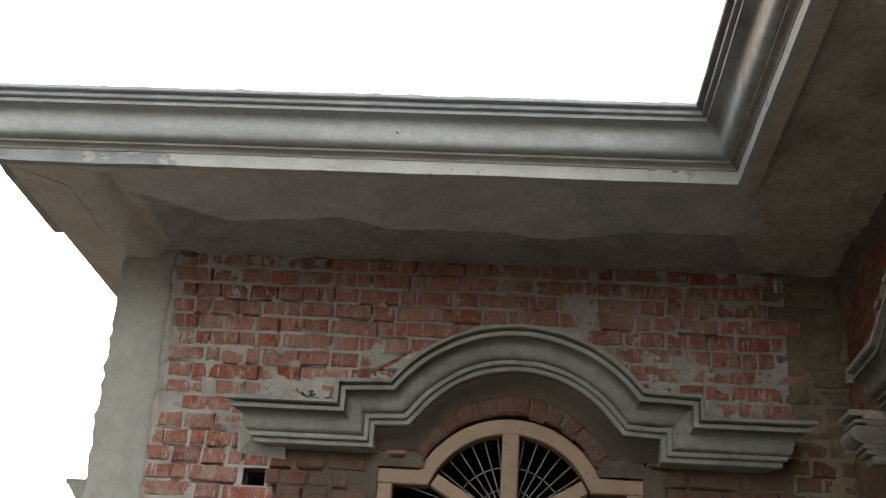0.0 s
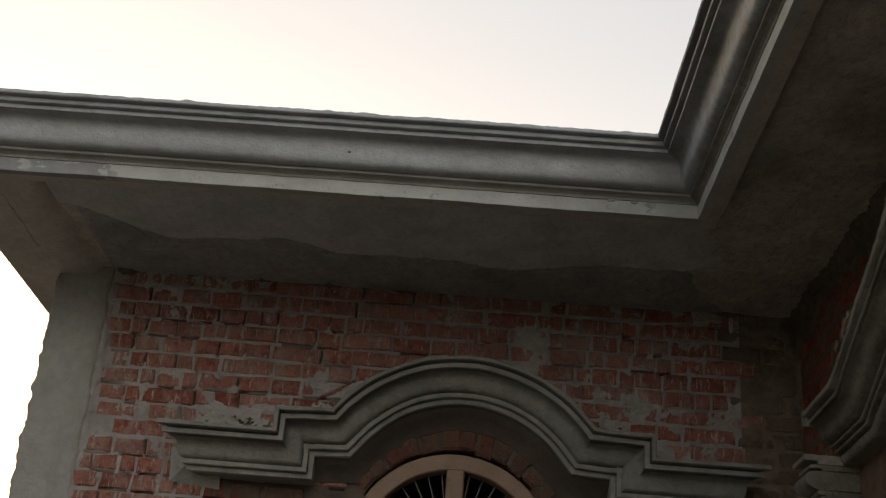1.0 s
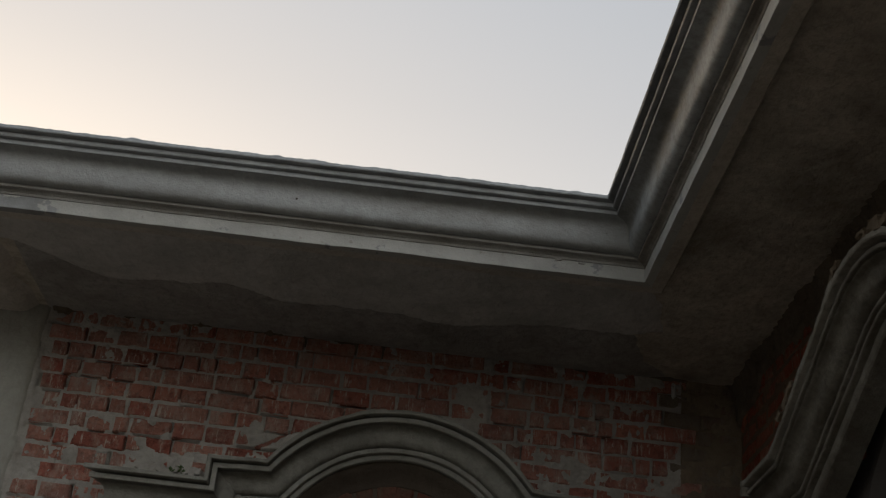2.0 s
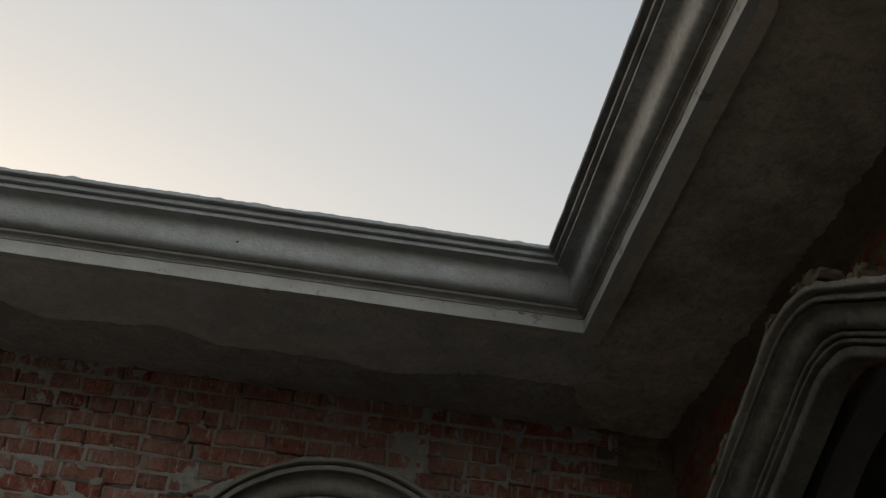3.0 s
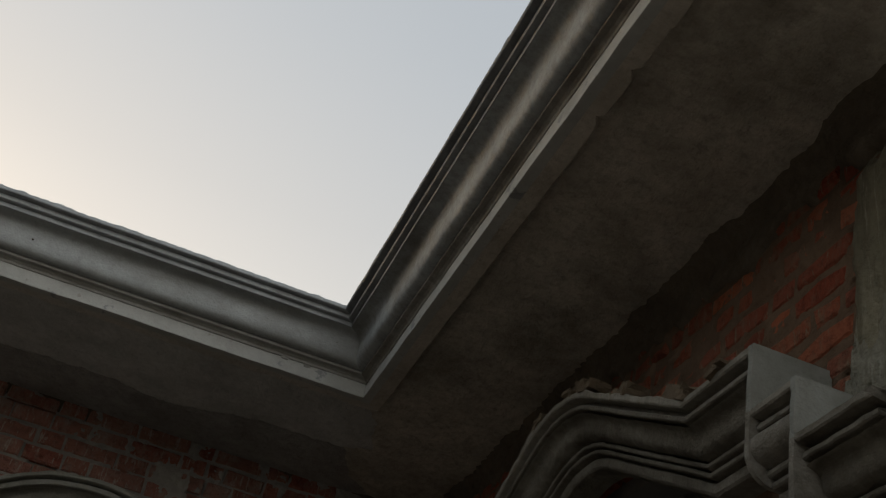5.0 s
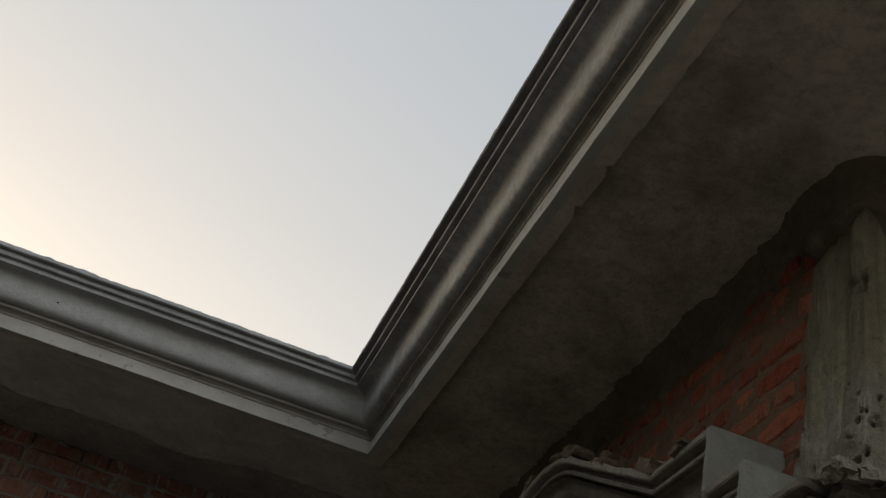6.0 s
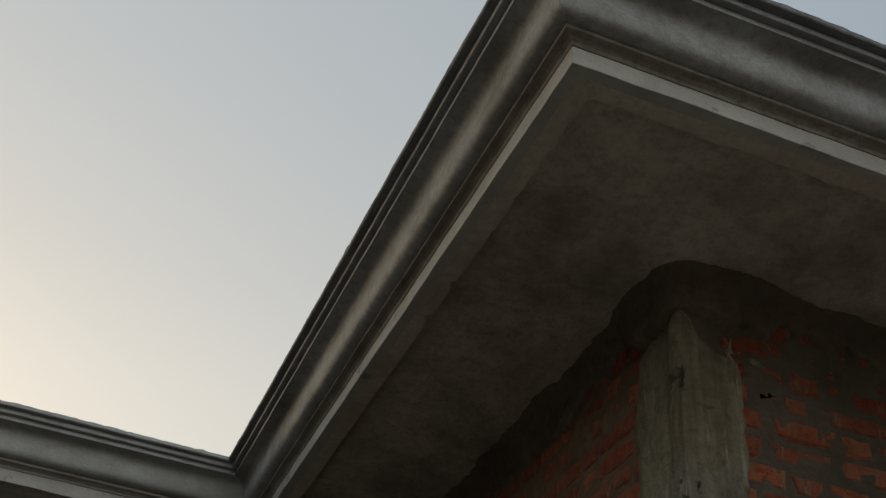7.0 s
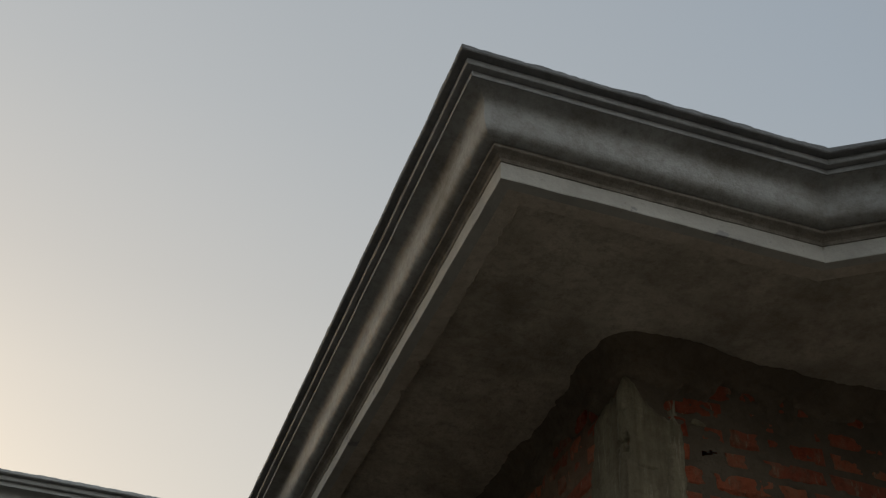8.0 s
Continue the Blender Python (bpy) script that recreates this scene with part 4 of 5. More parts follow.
def hood_bands(depth, ps, g=1.0):
    """Section of the hood: five bands with open grooves of relative width g between them."""
    k = depth / 0.25
    a, b = 0.069 - 0.015 * (1 - g), 0.037 - 0.011 * (1 - g)
    ogee = []
    for i in range(13):
        t = i / 12
        ogee.append((a * ps + (0.140 - a) * ps * (t - 0.13 * math.sin(2 * math.pi * t)), (0.200 - 0.095 * (t + 0.12 * math.sin(2 * math.pi * t))) * k))
    return {
        "top_fillet": ([(0.0, -0.03), (0.0, 0.248 * k), (0.004, 0.252 * k), (0.018 * ps, 0.252 * k), (0.021 * ps, 0.247 * k), (0.021 * ps, -0.03)], "rough-topped cement fillet"),
        "second_fillet": ([(b * ps, -0.03), (b * ps, 0.223 * k), (0.049 * ps, 0.223 * k), (0.052 * ps, 0.218 * k), (0.052 * ps, -0.03)], ""),
        "ogee_moulding": ([(a * ps, -0.03)] + ogee + [(0.140 * ps, -0.03)], "weathered cement ogee"),
        "bead": ([((0.141 + 0.005 * g) * ps, -0.03), ((0.141 + 0.005 * g) * ps, 0.124 * k), (0.162 * ps, 0.124 * k), (0.165 * ps, 0.119 * k), (0.165 * ps, -0.03)], ""),
        "lower_bead": ([((0.166 + 0.006 * g) * ps, -0.03), ((0.166 + 0.006 * g) * ps, 0.102 * k), (0.188 * ps, 0.102 * k), (0.192 * ps, 0.096 * k), (0.192 * ps, -0.03)], ""),
    }


def side_bands():
    """Section of the heavier mouldings on the side wing: fillets over closed grooves, ogee, two beads and a flat foot."""
    ogee = [(0.0635 + 0.063 * (t - 0.10 * math.sin(2 * math.pi * t)), 0.176 - 0.072 * (t + 0.11 * math.sin(2 * math.pi * t))) for t in (i / 12 for i in range(13))]
    return {
        "top_fillet": ([(0.0, -0.03), (0.0, 0.200), (0.004, 0.204), (0.018, 0.204), (0.022, 0.200), (0.024, 0.152), (0.039, 0.148), (0.039, -0.03)], "rough-topped pale cement fillet"),
        "second_fillet": ([(0.0395, -0.03), (0.0395, 0.183), (0.042, 0.186), (0.051, 0.185), (0.054, 0.181), (0.055, 0.140), (0.063, 0.136), (0.063, -0.03)], ""),
        "ogee_moulding": ([(0.0635, -0.03)] + ogee + [(0.1265, -0.03)], "weathered cement ogee"),
        "bead": ([(0.127, -0.03), (0.127, 0.072), (0.131, 0.074), (0.132, 0.100), (0.135, 0.103), (0.142, 0.102), (0.145, 0.098), (0.146, 0.062), (0.151, 0.060), (0.151, -0.03)], ""),
        "lower_bead": ([(0.1515, -0.03), (0.1515, 0.088), (0.154, 0.091), (0.161, 0.090), (0.164, 0.086), (0.165, 0.052), (0.171, 0.050), (0.171, -0.03)], ""),
        "foot_band": ([(0.1715, -0.03), (0.1715, 0.068), (0.175, 0.071), (0.196, 0.066), (0.202, 0.060), (0.204, 0.050), (0.204, -0.03)], "flat foot of the moulding"),
    }


def block_bands():
    """The short end blocks: as the hood's section, with a full round in place of the ogee."""
    bands = side_bands()
    bands["ogee_moulding"] = ([(0.0635, -0.03), (0.0635, 0.178), (0.069, 0.191), (0.080, 0.200), (0.097, 0.202), (0.113, 0.197), (0.125, 0.184), (0.133, 0.166), (0.137, 0.150), (0.137, -0.03)], "weathered cement round")
    bands["bead"] = ([(0.1375, -0.03), (0.1375, 0.140), (0.141, 0.158), (0.150, 0.157), (0.154, 0.152), (0.155, 0.130), (0.160, 0.128), (0.160, -0.03)], "")
    bands["lower_bead"] = ([(0.1605, -0.03), (0.1605, 0.140), (0.164, 0.146), (0.173, 0.145), (0.177, 0.140), (0.178, 0.118), (0.183, 0.116), (0.183, -0.03)], "")
    bands["foot_band"] = ([(0.1835, -0.03), (0.1835, 0.122), (0.187, 0.127), (0.210, 0.122), (0.214, 0.116), (0.215, -0.03)], "flat foot of the moulding")
    return bands


def hood(name, wall, path, label, material, cove_material, depth=0.25, ps=1.0, rough=0.003, cove=None, cove_profile=(), cut_end=False, cut_start=False, groove=1.0, bands=None):
    top = empty(name, label, "window hood", group="hoods over the windows")

    def sweep(bname, profile, blabel, way, returns):
        fine = []
        for a, b in zip(way, way[1:]):
            n = max(1, int(math.dist(a, b) / 0.03)) if not returns or (a is not way[0] and b is not way[-1]) else 1
            fine += [(a[0] + (b[0] - a[0]) * k / n, a[1] + (b[1] - a[1]) * k / n) for k in range(n)]
        fine.append(way[-1])
        bm = bmesh.new()
        lines = [offset_path(fine, p) for p, q in profile]
        rings = []
        for s in range(len(fine)):
            ring = []
            for j, (p, q) in enumerate(profile):
                uz = lines[j][s]
                e = Vector((uz.x * 7, uz.y * 7, q * 20 + len(bname)))
                w = rough * (0.6 * noise.noise(e) + 0.5 * noise.noise(e * 4))
                if bname == "top_fillet" and p < 0.005:
                    w *= 2.2
                back = (depth - max(q, 0.0)) * 0.85 if returns else 0.0
                shift = (0.0 if cut_start else back) if s == 0 else (-back if s == len(fine) - 1 and not cut_end else 0.0)
                ring.append(bm.verts.new(wall.at(uz.x + shift, uz.y + w, q + (w * 0.8 if q > 0 else 0))))
            rings.append(ring)
        m = len(profile)
        for r0, r1 in zip(rings, rings[1:]):
            for j in range(m):
                bm.faces.new((r0[j], r0[(j + 1) % m], r1[(j + 1) % m], r1[j]))
        bm.faces.new(rings[0])
        bm.faces.new(list(reversed(rings[-1])))
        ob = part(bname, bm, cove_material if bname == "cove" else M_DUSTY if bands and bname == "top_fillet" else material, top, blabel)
        if bname in ("ogee_moulding", "cove"):
            smooth(ob)
            ob.data.set_sharp_from_angle(angle=radians(38))

    for bname, (profile, blabel) in (bands or hood_bands(depth, ps, groove)).items():
        sweep(bname, profile, blabel, path, True)
    if cove:
        sweep("cove", cove_profile, "rough cement underside", cove, False)
    return top


def blunt_arch(c, chord, base, top, slope, n):
    """An arch with a rounded crown that runs out into straight flanks."""
    t = math.atan(slope)
    r = (top - base - slope * chord) / (1 - math.cos(t) - slope * math.sin(t))
    pts = [(c - chord, base)]
    for k in range(n + 1):
        a = -t + 2 * t * k / n
        pts.append((c + r * math.sin(a), top - r + r * math.cos(a)))
    return pts + [(c + chord, base)]


EAR_A, LOW_A = 3.166, 3.070
path_a = [(-1.322, LOW_A), (-0.828, LOW_A), (-0.828, EAR_A)] + arc_points(-0.020, 0.565, EAR_A + 0.012, 3.459, 26) + [(0.800, EAR_A), (0.800, LOW_A), (1.276, LOW_A)]
ARC_A = arc_points(-0.020, 0.565, EAR_A + 0.012, 3.459, 26)
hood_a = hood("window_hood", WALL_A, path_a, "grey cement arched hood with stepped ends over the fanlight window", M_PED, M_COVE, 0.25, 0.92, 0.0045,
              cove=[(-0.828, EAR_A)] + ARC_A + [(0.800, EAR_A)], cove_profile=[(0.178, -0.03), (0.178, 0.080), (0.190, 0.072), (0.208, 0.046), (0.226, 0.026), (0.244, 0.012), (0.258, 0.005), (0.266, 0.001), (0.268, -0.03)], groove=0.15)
EAR_B, LOW_B = 3.162, 2.997
ARC_B = blunt_arch(-3.420, 0.875, EAR_B + 0.004, 3.537, 0.50, 22)
path_b = [(-4.616, EAR_B)] + ARC_B + [(-2.2295, EAR_B)]
hood_b = hood("window_hood", WALL_B, path_b, "wide grey cement arched hood with rubble lying on top", M_PED2, M_PED2, 0.204, rough=0.004, cut_end=True, cut_start=True, bands=side_bands())


def end_cheek(parent, wall, u0, u1, q, top, mid, low, pale=M_CHEEK):
    """The plain rendered end of a moulding: a pale slab above the next block, a dirty one darkened for shade below with
    its foot rounded back.
    """
    upper = [(-0.03, top), (q - 0.004, top), (q, top - 0.004)] + [(q + 0.004 * noise.noise(Vector((k * 1.7, q * 30, 2))), top - 0.02 - (top - 0.02 - mid) * k / 6) for k in range(7)] + [(-0.03, mid)]
    low = low or 0.0
    lower = [(-0.03, mid - 0.0005), (q + 0.001, mid - 0.0005), (q, low + 0.07)] + [(q - 0.07 * (1 - math.cos(a)), low + 0.07 - 0.07 * math.sin(a)) for a in (0.25, 0.55, 0.85, 1.15, 1.45)] + [(-0.03, low)]
    for prof, material, label in ((upper, pale, "plain grey rendered end of the moulding"), (lower, M_PED2, "dirty foot of the rendered end, darkened for shade"))[:2 if low else 1]:
        bm = bmesh.new()
        a = [bm.verts.new(wall.at(u0, z, k)) for k, z in prof]
        b = [bm.verts.new(wall.at(u1, z + 0.002 * (z > mid), k - (0.003 if k > 0.05 else 0))) for k, z in prof]
        bm.faces.new(a)
        bm.faces.new(b)
        for k in range(len(prof)):
            bm.faces.new((a[k], a[(k + 1) % len(prof)], b[(k + 1) % len(prof)], b[k]))
        part("end_cheek", bm, material, parent, label)


end_cheek(hood_b, WALL_B, -2.229, -2.217, 0.207, EAR_B + 0.002, LOW_B - 0.01, 2.82)
# the far end takes the dark material for the shade of the nook
end_cheek(hood_b, WALL_B, -4.629, -4.6165, 0.207, EAR_B + 0.002, EAR_B - 0.06, None, M_PED2)
BLOCK = dict(depth=0.204, rough=0.004, cut_end=True, bands=block_bands())
step_block = hood("hood_end_block", WALL_B, [(-2.2165, LOW_B), (-2.0585, LOW_B)], "short stepped grey cement block beside the arched hood", M_PED2, M_PED2, cut_start=True, **BLOCK)
end_cheek(step_block, WALL_B, -2.058, -2.046, 0.207, LOW_B + 0.001, 2.852, 2.64)
hood("hood_end_block", WALL_B, [(-4.790, LOW_B), (-4.6295, LOW_B)], "short stepped grey cement block beside the arched hood", M_PED2, M_PED2, **BLOCK)
step_block = hood("hood_end_block", WALL_C, [(1.7165, LOW_B + 0.02), (2.6, LOW_B + 0.02)], "stepped grey cement block on the end wall", M_PED2, M_PED2, cut_start=True, **BLOCK)
end_cheek(step_block, WALL_C, 1.702, 1.716, 0.207, LOW_B + 0.022, 2.852, 2.64)

bm = bmesh.new()
tri = [WALL_A.at(u, z, q) for u, z, q in ((-1.300, 3.02, 0.0), (-1.285, 2.865, 0.0), (-1.06, 2.845, 0.0), (-1.18, 2.955, 0.075), (-1.06, 2.93, 0.06))]
wv = [bm.verts.new(p) for p in tri]
for f in ((0, 1, 3), (1, 2, 4, 3), (0, 3, 4), (0, 4, 2)):
    bm.faces.new([wv[i] for i in f])
bm.faces.new((wv[0], wv[2], wv[1]))
part("mortar_fillet", bm, M_RENDER, hood_a, "plain render wedge under the hood end")

# ---------------------------------------------------------------- capital round the projecting corner
capital = empty("pilaster_capital", "broken grey cement capital wrapping the projecting corner", "capital")
cap_line = [Vector((XB, 2.0455)), Vector((XB, YC)), Vector((1.700, YC))]
CAP_Z = 2.862
CAPS = {nm: [(q, -p) for p, q in prof] for nm, (prof, blabel) in side_bands().items()}
for nm, prof in CAPS.items():
    bm = bmesh.new()
    n1, n2 = Vector((-1, 0)), Vector((0, -1))
    rings = []
    stops = [(cap_line[0].lerp(cap_line[1], k / 8), n1, 0.0) for k in range(8)] + [(cap_line[1], n1 + n2 * (k / 8), k / 8) for k in range(9)] + [(cap_line[1], n1 * (k / 8) + n2, k / 8) for k in range(7, -1, -1)] + [(cap_line[1].lerp(cap_line[2], k / 6), n2, 0.0) for k in range(1, 7)]
    for k, (base, m, near) in enumerate(stops):
        ring = []
        for o, h in prof:
            chip = 0.5 + 0.5 * noise.noise(Vector((k * 0.9, h * 60, 4)))
            if nm in ("top_fillet", "second_fillet") and o > 0.1:      # the fillets are knocked off round the corner
                o = min(o, 0.21 - (0.055 + 0.035 * chip) * float(step01(np.float64(near + 0.25 * (chip - 0.5)), 0.30, 0.55)))
            ring.append(bm.verts.new((base.x + m.x * o, base.y + m.y * o, CAP_Z + h + 0.004 * noise.noise(Vector((k * 0.7, o * 9, h * 20))))))
        rings.append(ring)
    for r0, r1 in zip(rings, rings[1:]):
        for j in range(len(prof)):
            bm.faces.new((r0[j], r0[(j + 1) % len(prof)], r1[(j + 1) % len(prof)], r1[j]))
    bm.faces.new(rings[0])
    bm.faces.new(list(reversed(rings[-1])))
    part(nm, bm, M_PED2, capital)
# sloping mortar between the capital and the wall, ragged along its foot
for nm, (along, out, length) in {"side": (Vector((0, 1, 0)), Vector((-1, 0, 0)), 0.144), "front": (Vector((1, 0, 0)), Vector((0, -1, 0)), 0.208)}.items():
    bm = bmesh.new()
    rings = []
    for k in range(45):
        d = -0.16 + (length + 0.16) * k / 44
        n1, n2 = noise.noise(Vector((d * 16, 3, len(nm)))), noise.noise(Vector((d * 47, 5, len(nm))))
        reach = 0.165 + 0.022 * n1 + 0.016 * n2
        ring = [(-0.02, -0.004), (reach, -0.002 + 0.006 * n2), (reach - 0.012, 0.012 + 0.006 * n2), (0.10 + 0.01 * n2, 0.030 + 0.012 * n1), (0.025, 0.100 + 0.022 * n1 + 0.010 * n2), (-0.02, 0.106 + 0.022 * n1)]
        if d < 0:       # over the outer corner the slope falls away
            ring = [(p, z if z < 0.02 else 0.02 + (z - 0.02) * max(0.0, 1 + d / 0.10)) for p, z in ring]
        rings.append([bm.verts.new(Vector((XB, YC, CAP_Z)) + along * d + out * p + Vector((0, 0, z))) for p, z in ring])
    for r0, r1 in zip(rings, rings[1:]):
        for j in range(6):
            bm.faces.new((r0[j], r0[(j + 1) % 6], r1[(j + 1) % 6], r1[j]))
    bm.faces.new(rings[0])
    bm.faces.new(list(reversed(rings[-1])))
    haunch = part("mortar_haunch", bm, M_SPLASH, capital, "ragged pale mortar over the capital")
rnd = random.Random(77)
CRUMBS = [(-0.172 + rnd.uniform(-0.02, 0.06), -0.180 + rnd.uniform(-0.012, 0.02), rnd.uniform(-0.030, 0.004), rnd.uniform(0.018, 0.042)) for k in range(9)]
CRUMBS += [(-0.182 + rnd.uniform(-0.010, 0.02), -0.165 + rnd.uniform(-0.02, 0.06), rnd.uniform(-0.030, 0.004), rnd.uniform(0.018, 0.036)) for k in range(6)]
CRUMBS += [(rnd.uniform(0.03, 0.19), rnd.uniform(-0.150, -0.05), 0.0, rnd.uniform(0.018, 0.040)) for k in range(14)]
CRUMBS += [(rnd.uniform(-0.150, -0.06), rnd.uniform(0.0, 0.13), 0.0, rnd.uniform(0.016, 0.030)) for k in range(6)]
for k, (x, y, z, size) in enumerate(CRUMBS):
    if z == 0.0:
        z = 0.010 + 0.55 * (0.15 - min(0.15, max(-x, -y)))       # lies on the sloping mortar
    bm = bmesh.new()
    brickbat(bm, (XB + x, YC + y, CAP_Z + z), (size, size * rnd.uniform(0.6, 0.9), size * rnd.uniform(0.35, 0.6)), 300 + k, 28)
    part("mortar_crumb", bm, M_SPLASH, haunch, "crumbling mortar")


# ---------------------------------------------------------------- fanlight windows
def bar(bm, wall, path, width, q0, q1):
    """A bar of rectangular section along a path in the wall's plane."""
    left, right = offset_path(path, -width / 2), offset_path(path, width / 2)
    e = min(0.006, width * 0.2)
    l2, r2 = offset_path(path, -(width / 2 - e)), offset_path(path, width / 2 - e)
    rings = []
    for k in range(len(path)):
        rings.append([bm.verts.new(wall.at(v.x, v.y, q)) for v, q in ((left[k], q0), (left[k], q1 - e), (l2[k], q1), (r2[k], q1), (right[k], q1 - e), (right[k], q0))])
    for a, b in zip(rings, rings[1:]):
        for j in range(6):
            bm.faces.new((a[j], a[(j + 1) % 6], b[(j + 1) % 6], b[j]))
    bm.faces.new(rings[0])
    bm.faces.new(list(reversed(rings[-1])))


def rod(bm, p, q, r):
    d = (q - p).normalized()
    a = d.orthogonal().normalized()
    b = d.cross(a)
    ends = [[bm.verts.new(c + (a * math.cos(k * math.pi / 3) + b * math.sin(k * math.pi / 3)) * r) for k in range(6)] for c in (p, q)]
    for k in range(6):
        bm.faces.new((ends[0][k], ends[0][(k + 1) % 6], ends[1][(k + 1) % 6], ends[1][k]))
    bm.faces.new(ends[0])
    bm.faces.new(list(reversed(ends[1])))


def fan_window(name, wall, w, label, fan_z, q0=-0.10, q1=-0.02, fw=0.072):
    top = empty(name, label, "window", "structure")
    h = fw / 2
    inner_top = w["top"] - h
    arch = arc_points(w["c"], w["chord"] - 0.01, w["sh"] - h, inner_top, 20)
    for nm, path in (
        ("jamb", [(w["c"] - w["half"] + h, w["sill"]), (w["c"] - w["half"] + h, w["sh"] - fw - 0.001)]),
        ("jamb", [(w["c"] + w["half"] - h, w["sill"]), (w["c"] + w["half"] - h, w["sh"] - fw - 0.001)]),
        ("head_rail", [(w["c"] - w["half"], w["sh"] - h)] + arch + [(w["c"] + w["half"], w["sh"] - h)]),
        ("transom", [(w["c"] - w["half"] + fw, fan_z - 0.04), (w["c"] + w["half"] - fw, fan_z - 0.04)]),
        ("sill", [(w["c"] - w["half"], w["sill"] - 0.03), (w["c"] + w["half"], w["sill"] - 0.03)]),
    ):
        bm = bmesh.new()
        bar(bm, wall, path, fw, q0, q1)
        part(nm, bm, M_WOOD, top)
    bm = bmesh.new()
    bar(bm, wall, [(w["c"], fan_z), (w["c"], w["top"] - fw + 0.004)], 0.078, q0 + 0.004, q1 - 0.004)
    part("mullion", bm, M_WOOD, top)
    for sgn in (-1, 1):
        bm = bmesh.new()
        bar(bm, wall, [(w["c"] + sgn * 0.05, fan_z), (w["c"] + sgn * (w["chord"] - 0.06), w["sh"] - 0.045)], 0.066, q0 + 0.006, q1 - 0.006)
        part("spoke_rail", bm, M_WOOD, top)
    bm = bmesh.new()
    bar(bm, wall, [(w["c"], w["sill"]), (w["c"], fan_z - 0.08)], 0.07, q0 + 0.005, q1 - 0.005)
    part("lower_mullion", bm, M_WOOD, top)
    grille = None
    for rr in (0.26, 0.16):
        bm = bmesh.new()
        pts = [wall.at(w["c"] + rr * math.cos(math.pi * k / 24), fan_z + rr * math.sin(math.pi * k / 24), q0 + 0.013) for k in range(25)]
        for a, b in zip(pts, pts[1:]):
            rod(bm, a, b, 0.003)
        ring = part("grille_ring" if grille else "grille", bm, M_IRON, grille or top, "" if grille else "thin iron grille")
        grille = grille or ring
    for k in range(1, 20):
        ang = math.pi * k / 20
        d = Vector((math.cos(ang), math.sin(ang)))
        r = 0.1
        while r < 2 and bool(in_window(w, np.array([w["c"] + d.x * r]), np.array([fan_z + d.y * r]), -0.02).any()):
            r += 0.01
        bm = bmesh.new()
        rod(bm, wall.at(w["c"] + d.x * 0.06, fan_z + d.y * 0.06, q0 + 0.02), wall.at(w["c"] + d.x * r, fan_z + d.y * r, q0 + 0.02), 0.0032)
        part("grille_rod", bm, M_IRON, grille)
    return top


fan_window("window_1", WALL_A, WIN_A, "tan wooden fanlight window with thin iron grille rods", 2.62)

# ---------------------------------------------------------------- bricks turned round the arch of the window
arch_ring = empty("brick_arch", "mortar-smeared brick arch over the window", "brick arch")
rise = WIN_A["top"] - WIN_A["sh"]
RA = (WIN_A["chord"] ** 2 + rise**2) / (2 * rise)
ZA = WIN_A["top"] - RA
rnd = random.Random(5)
arch_meshes = [brick_mesh(0.100, 900 + k, 0.011) for k in range(4)]
for me in arch_meshes:
    me.materials.append(M_BRICK4)
for k in range(12):
    ang = radians(-54 + 108 * k / 11 + rnd.uniform(-1.2, 1.2))
    ob = new("brick", arch_meshes[k % 4])
    ob.parent = arch_ring
    r = RA + 0.012 + rnd.uniform(-0.006, 0.006)
    base = WALL_A.matrix(WIN_A["c"] + math.sin(ang) * r, ZA + math.cos(ang) * r, rnd.uniform(0.001, 0.006))
    wide = rnd.uniform(1.05, 1.28)
    ob.matrix_world = base @ pose(0, 0, 0, 0, math.degrees(ang) - 90 + rnd.uniform(-3, 3), 0) @ Matrix.Translation((0, 0, -0.035 * wide)) @ Matrix.Diagonal((rnd.uniform(0.85, 1.05), 1, wide, 1))

# ---------------------------------------------------------------- small things
def on_arc(u):
    for (u0, z0), (u1, z1) in zip(ARC_B, ARC_B[1:]):
        if u0 <= u <= u1:
            return z0 + (z1 - z0) * (u - u0) / (u1 - u0), math.degrees(math.atan2(z1 - z0, u1 - u0))
    return EAR_B, 0.0


for k, (u, q, ln, ht) in enumerate(((-3.24, 0.160, 0.23, 0.050), (-2.915, 0.160, 0.095, 0.045), (-2.60, 0.160, 0.165, 0.050), (-3.60, 0.160, 0.14, 0.050), (-4.08, 0.160, 0.12, 0.055), (-2.37, 0.175, 0.07, 0.016))):
    rnd = random.Random(90 + k)
    bm = bmesh.new()
    brickbat(bm, (0.0, 0, 0), (ln * 0.66, 0.075, ht), 40 + k)
    brickbat(bm, (-ln * 0.36, 0.01, -ht * 0.12), (ln * 0.36, 0.07, ht * 0.8), 60 + k, 5)
    brickbat(bm, (ln * 0.40, -0.015, -ht * 0.2), (ln * 0.34, 0.07, ht * 0.6), 160 + k, 5)
    for c in range(3):
        brickbat(bm, (rnd.uniform(-0.6, 0.6) * ln, rnd.uniform(-0.04, 0.02), -ht * 0.38), (rnd.uniform(0.02, 0.05), rnd.uniform(0.02, 0.04), rnd.uniform(0.015, 0.03)), 200 + k * 9 + c, 25)
    ob = part("mortar_rubble", bm, M_RUBBLE, None)
    z, slope = on_arc(u)
    ob.matrix_world = WALL_B.matrix(u, z + ht * 0.44, q) @ pose(0, 0, 0, 0, -slope, 0)
    tagged(ob, "broken brick and mortar pieces lying on the hood", "rubble", group="rubble on the hood")
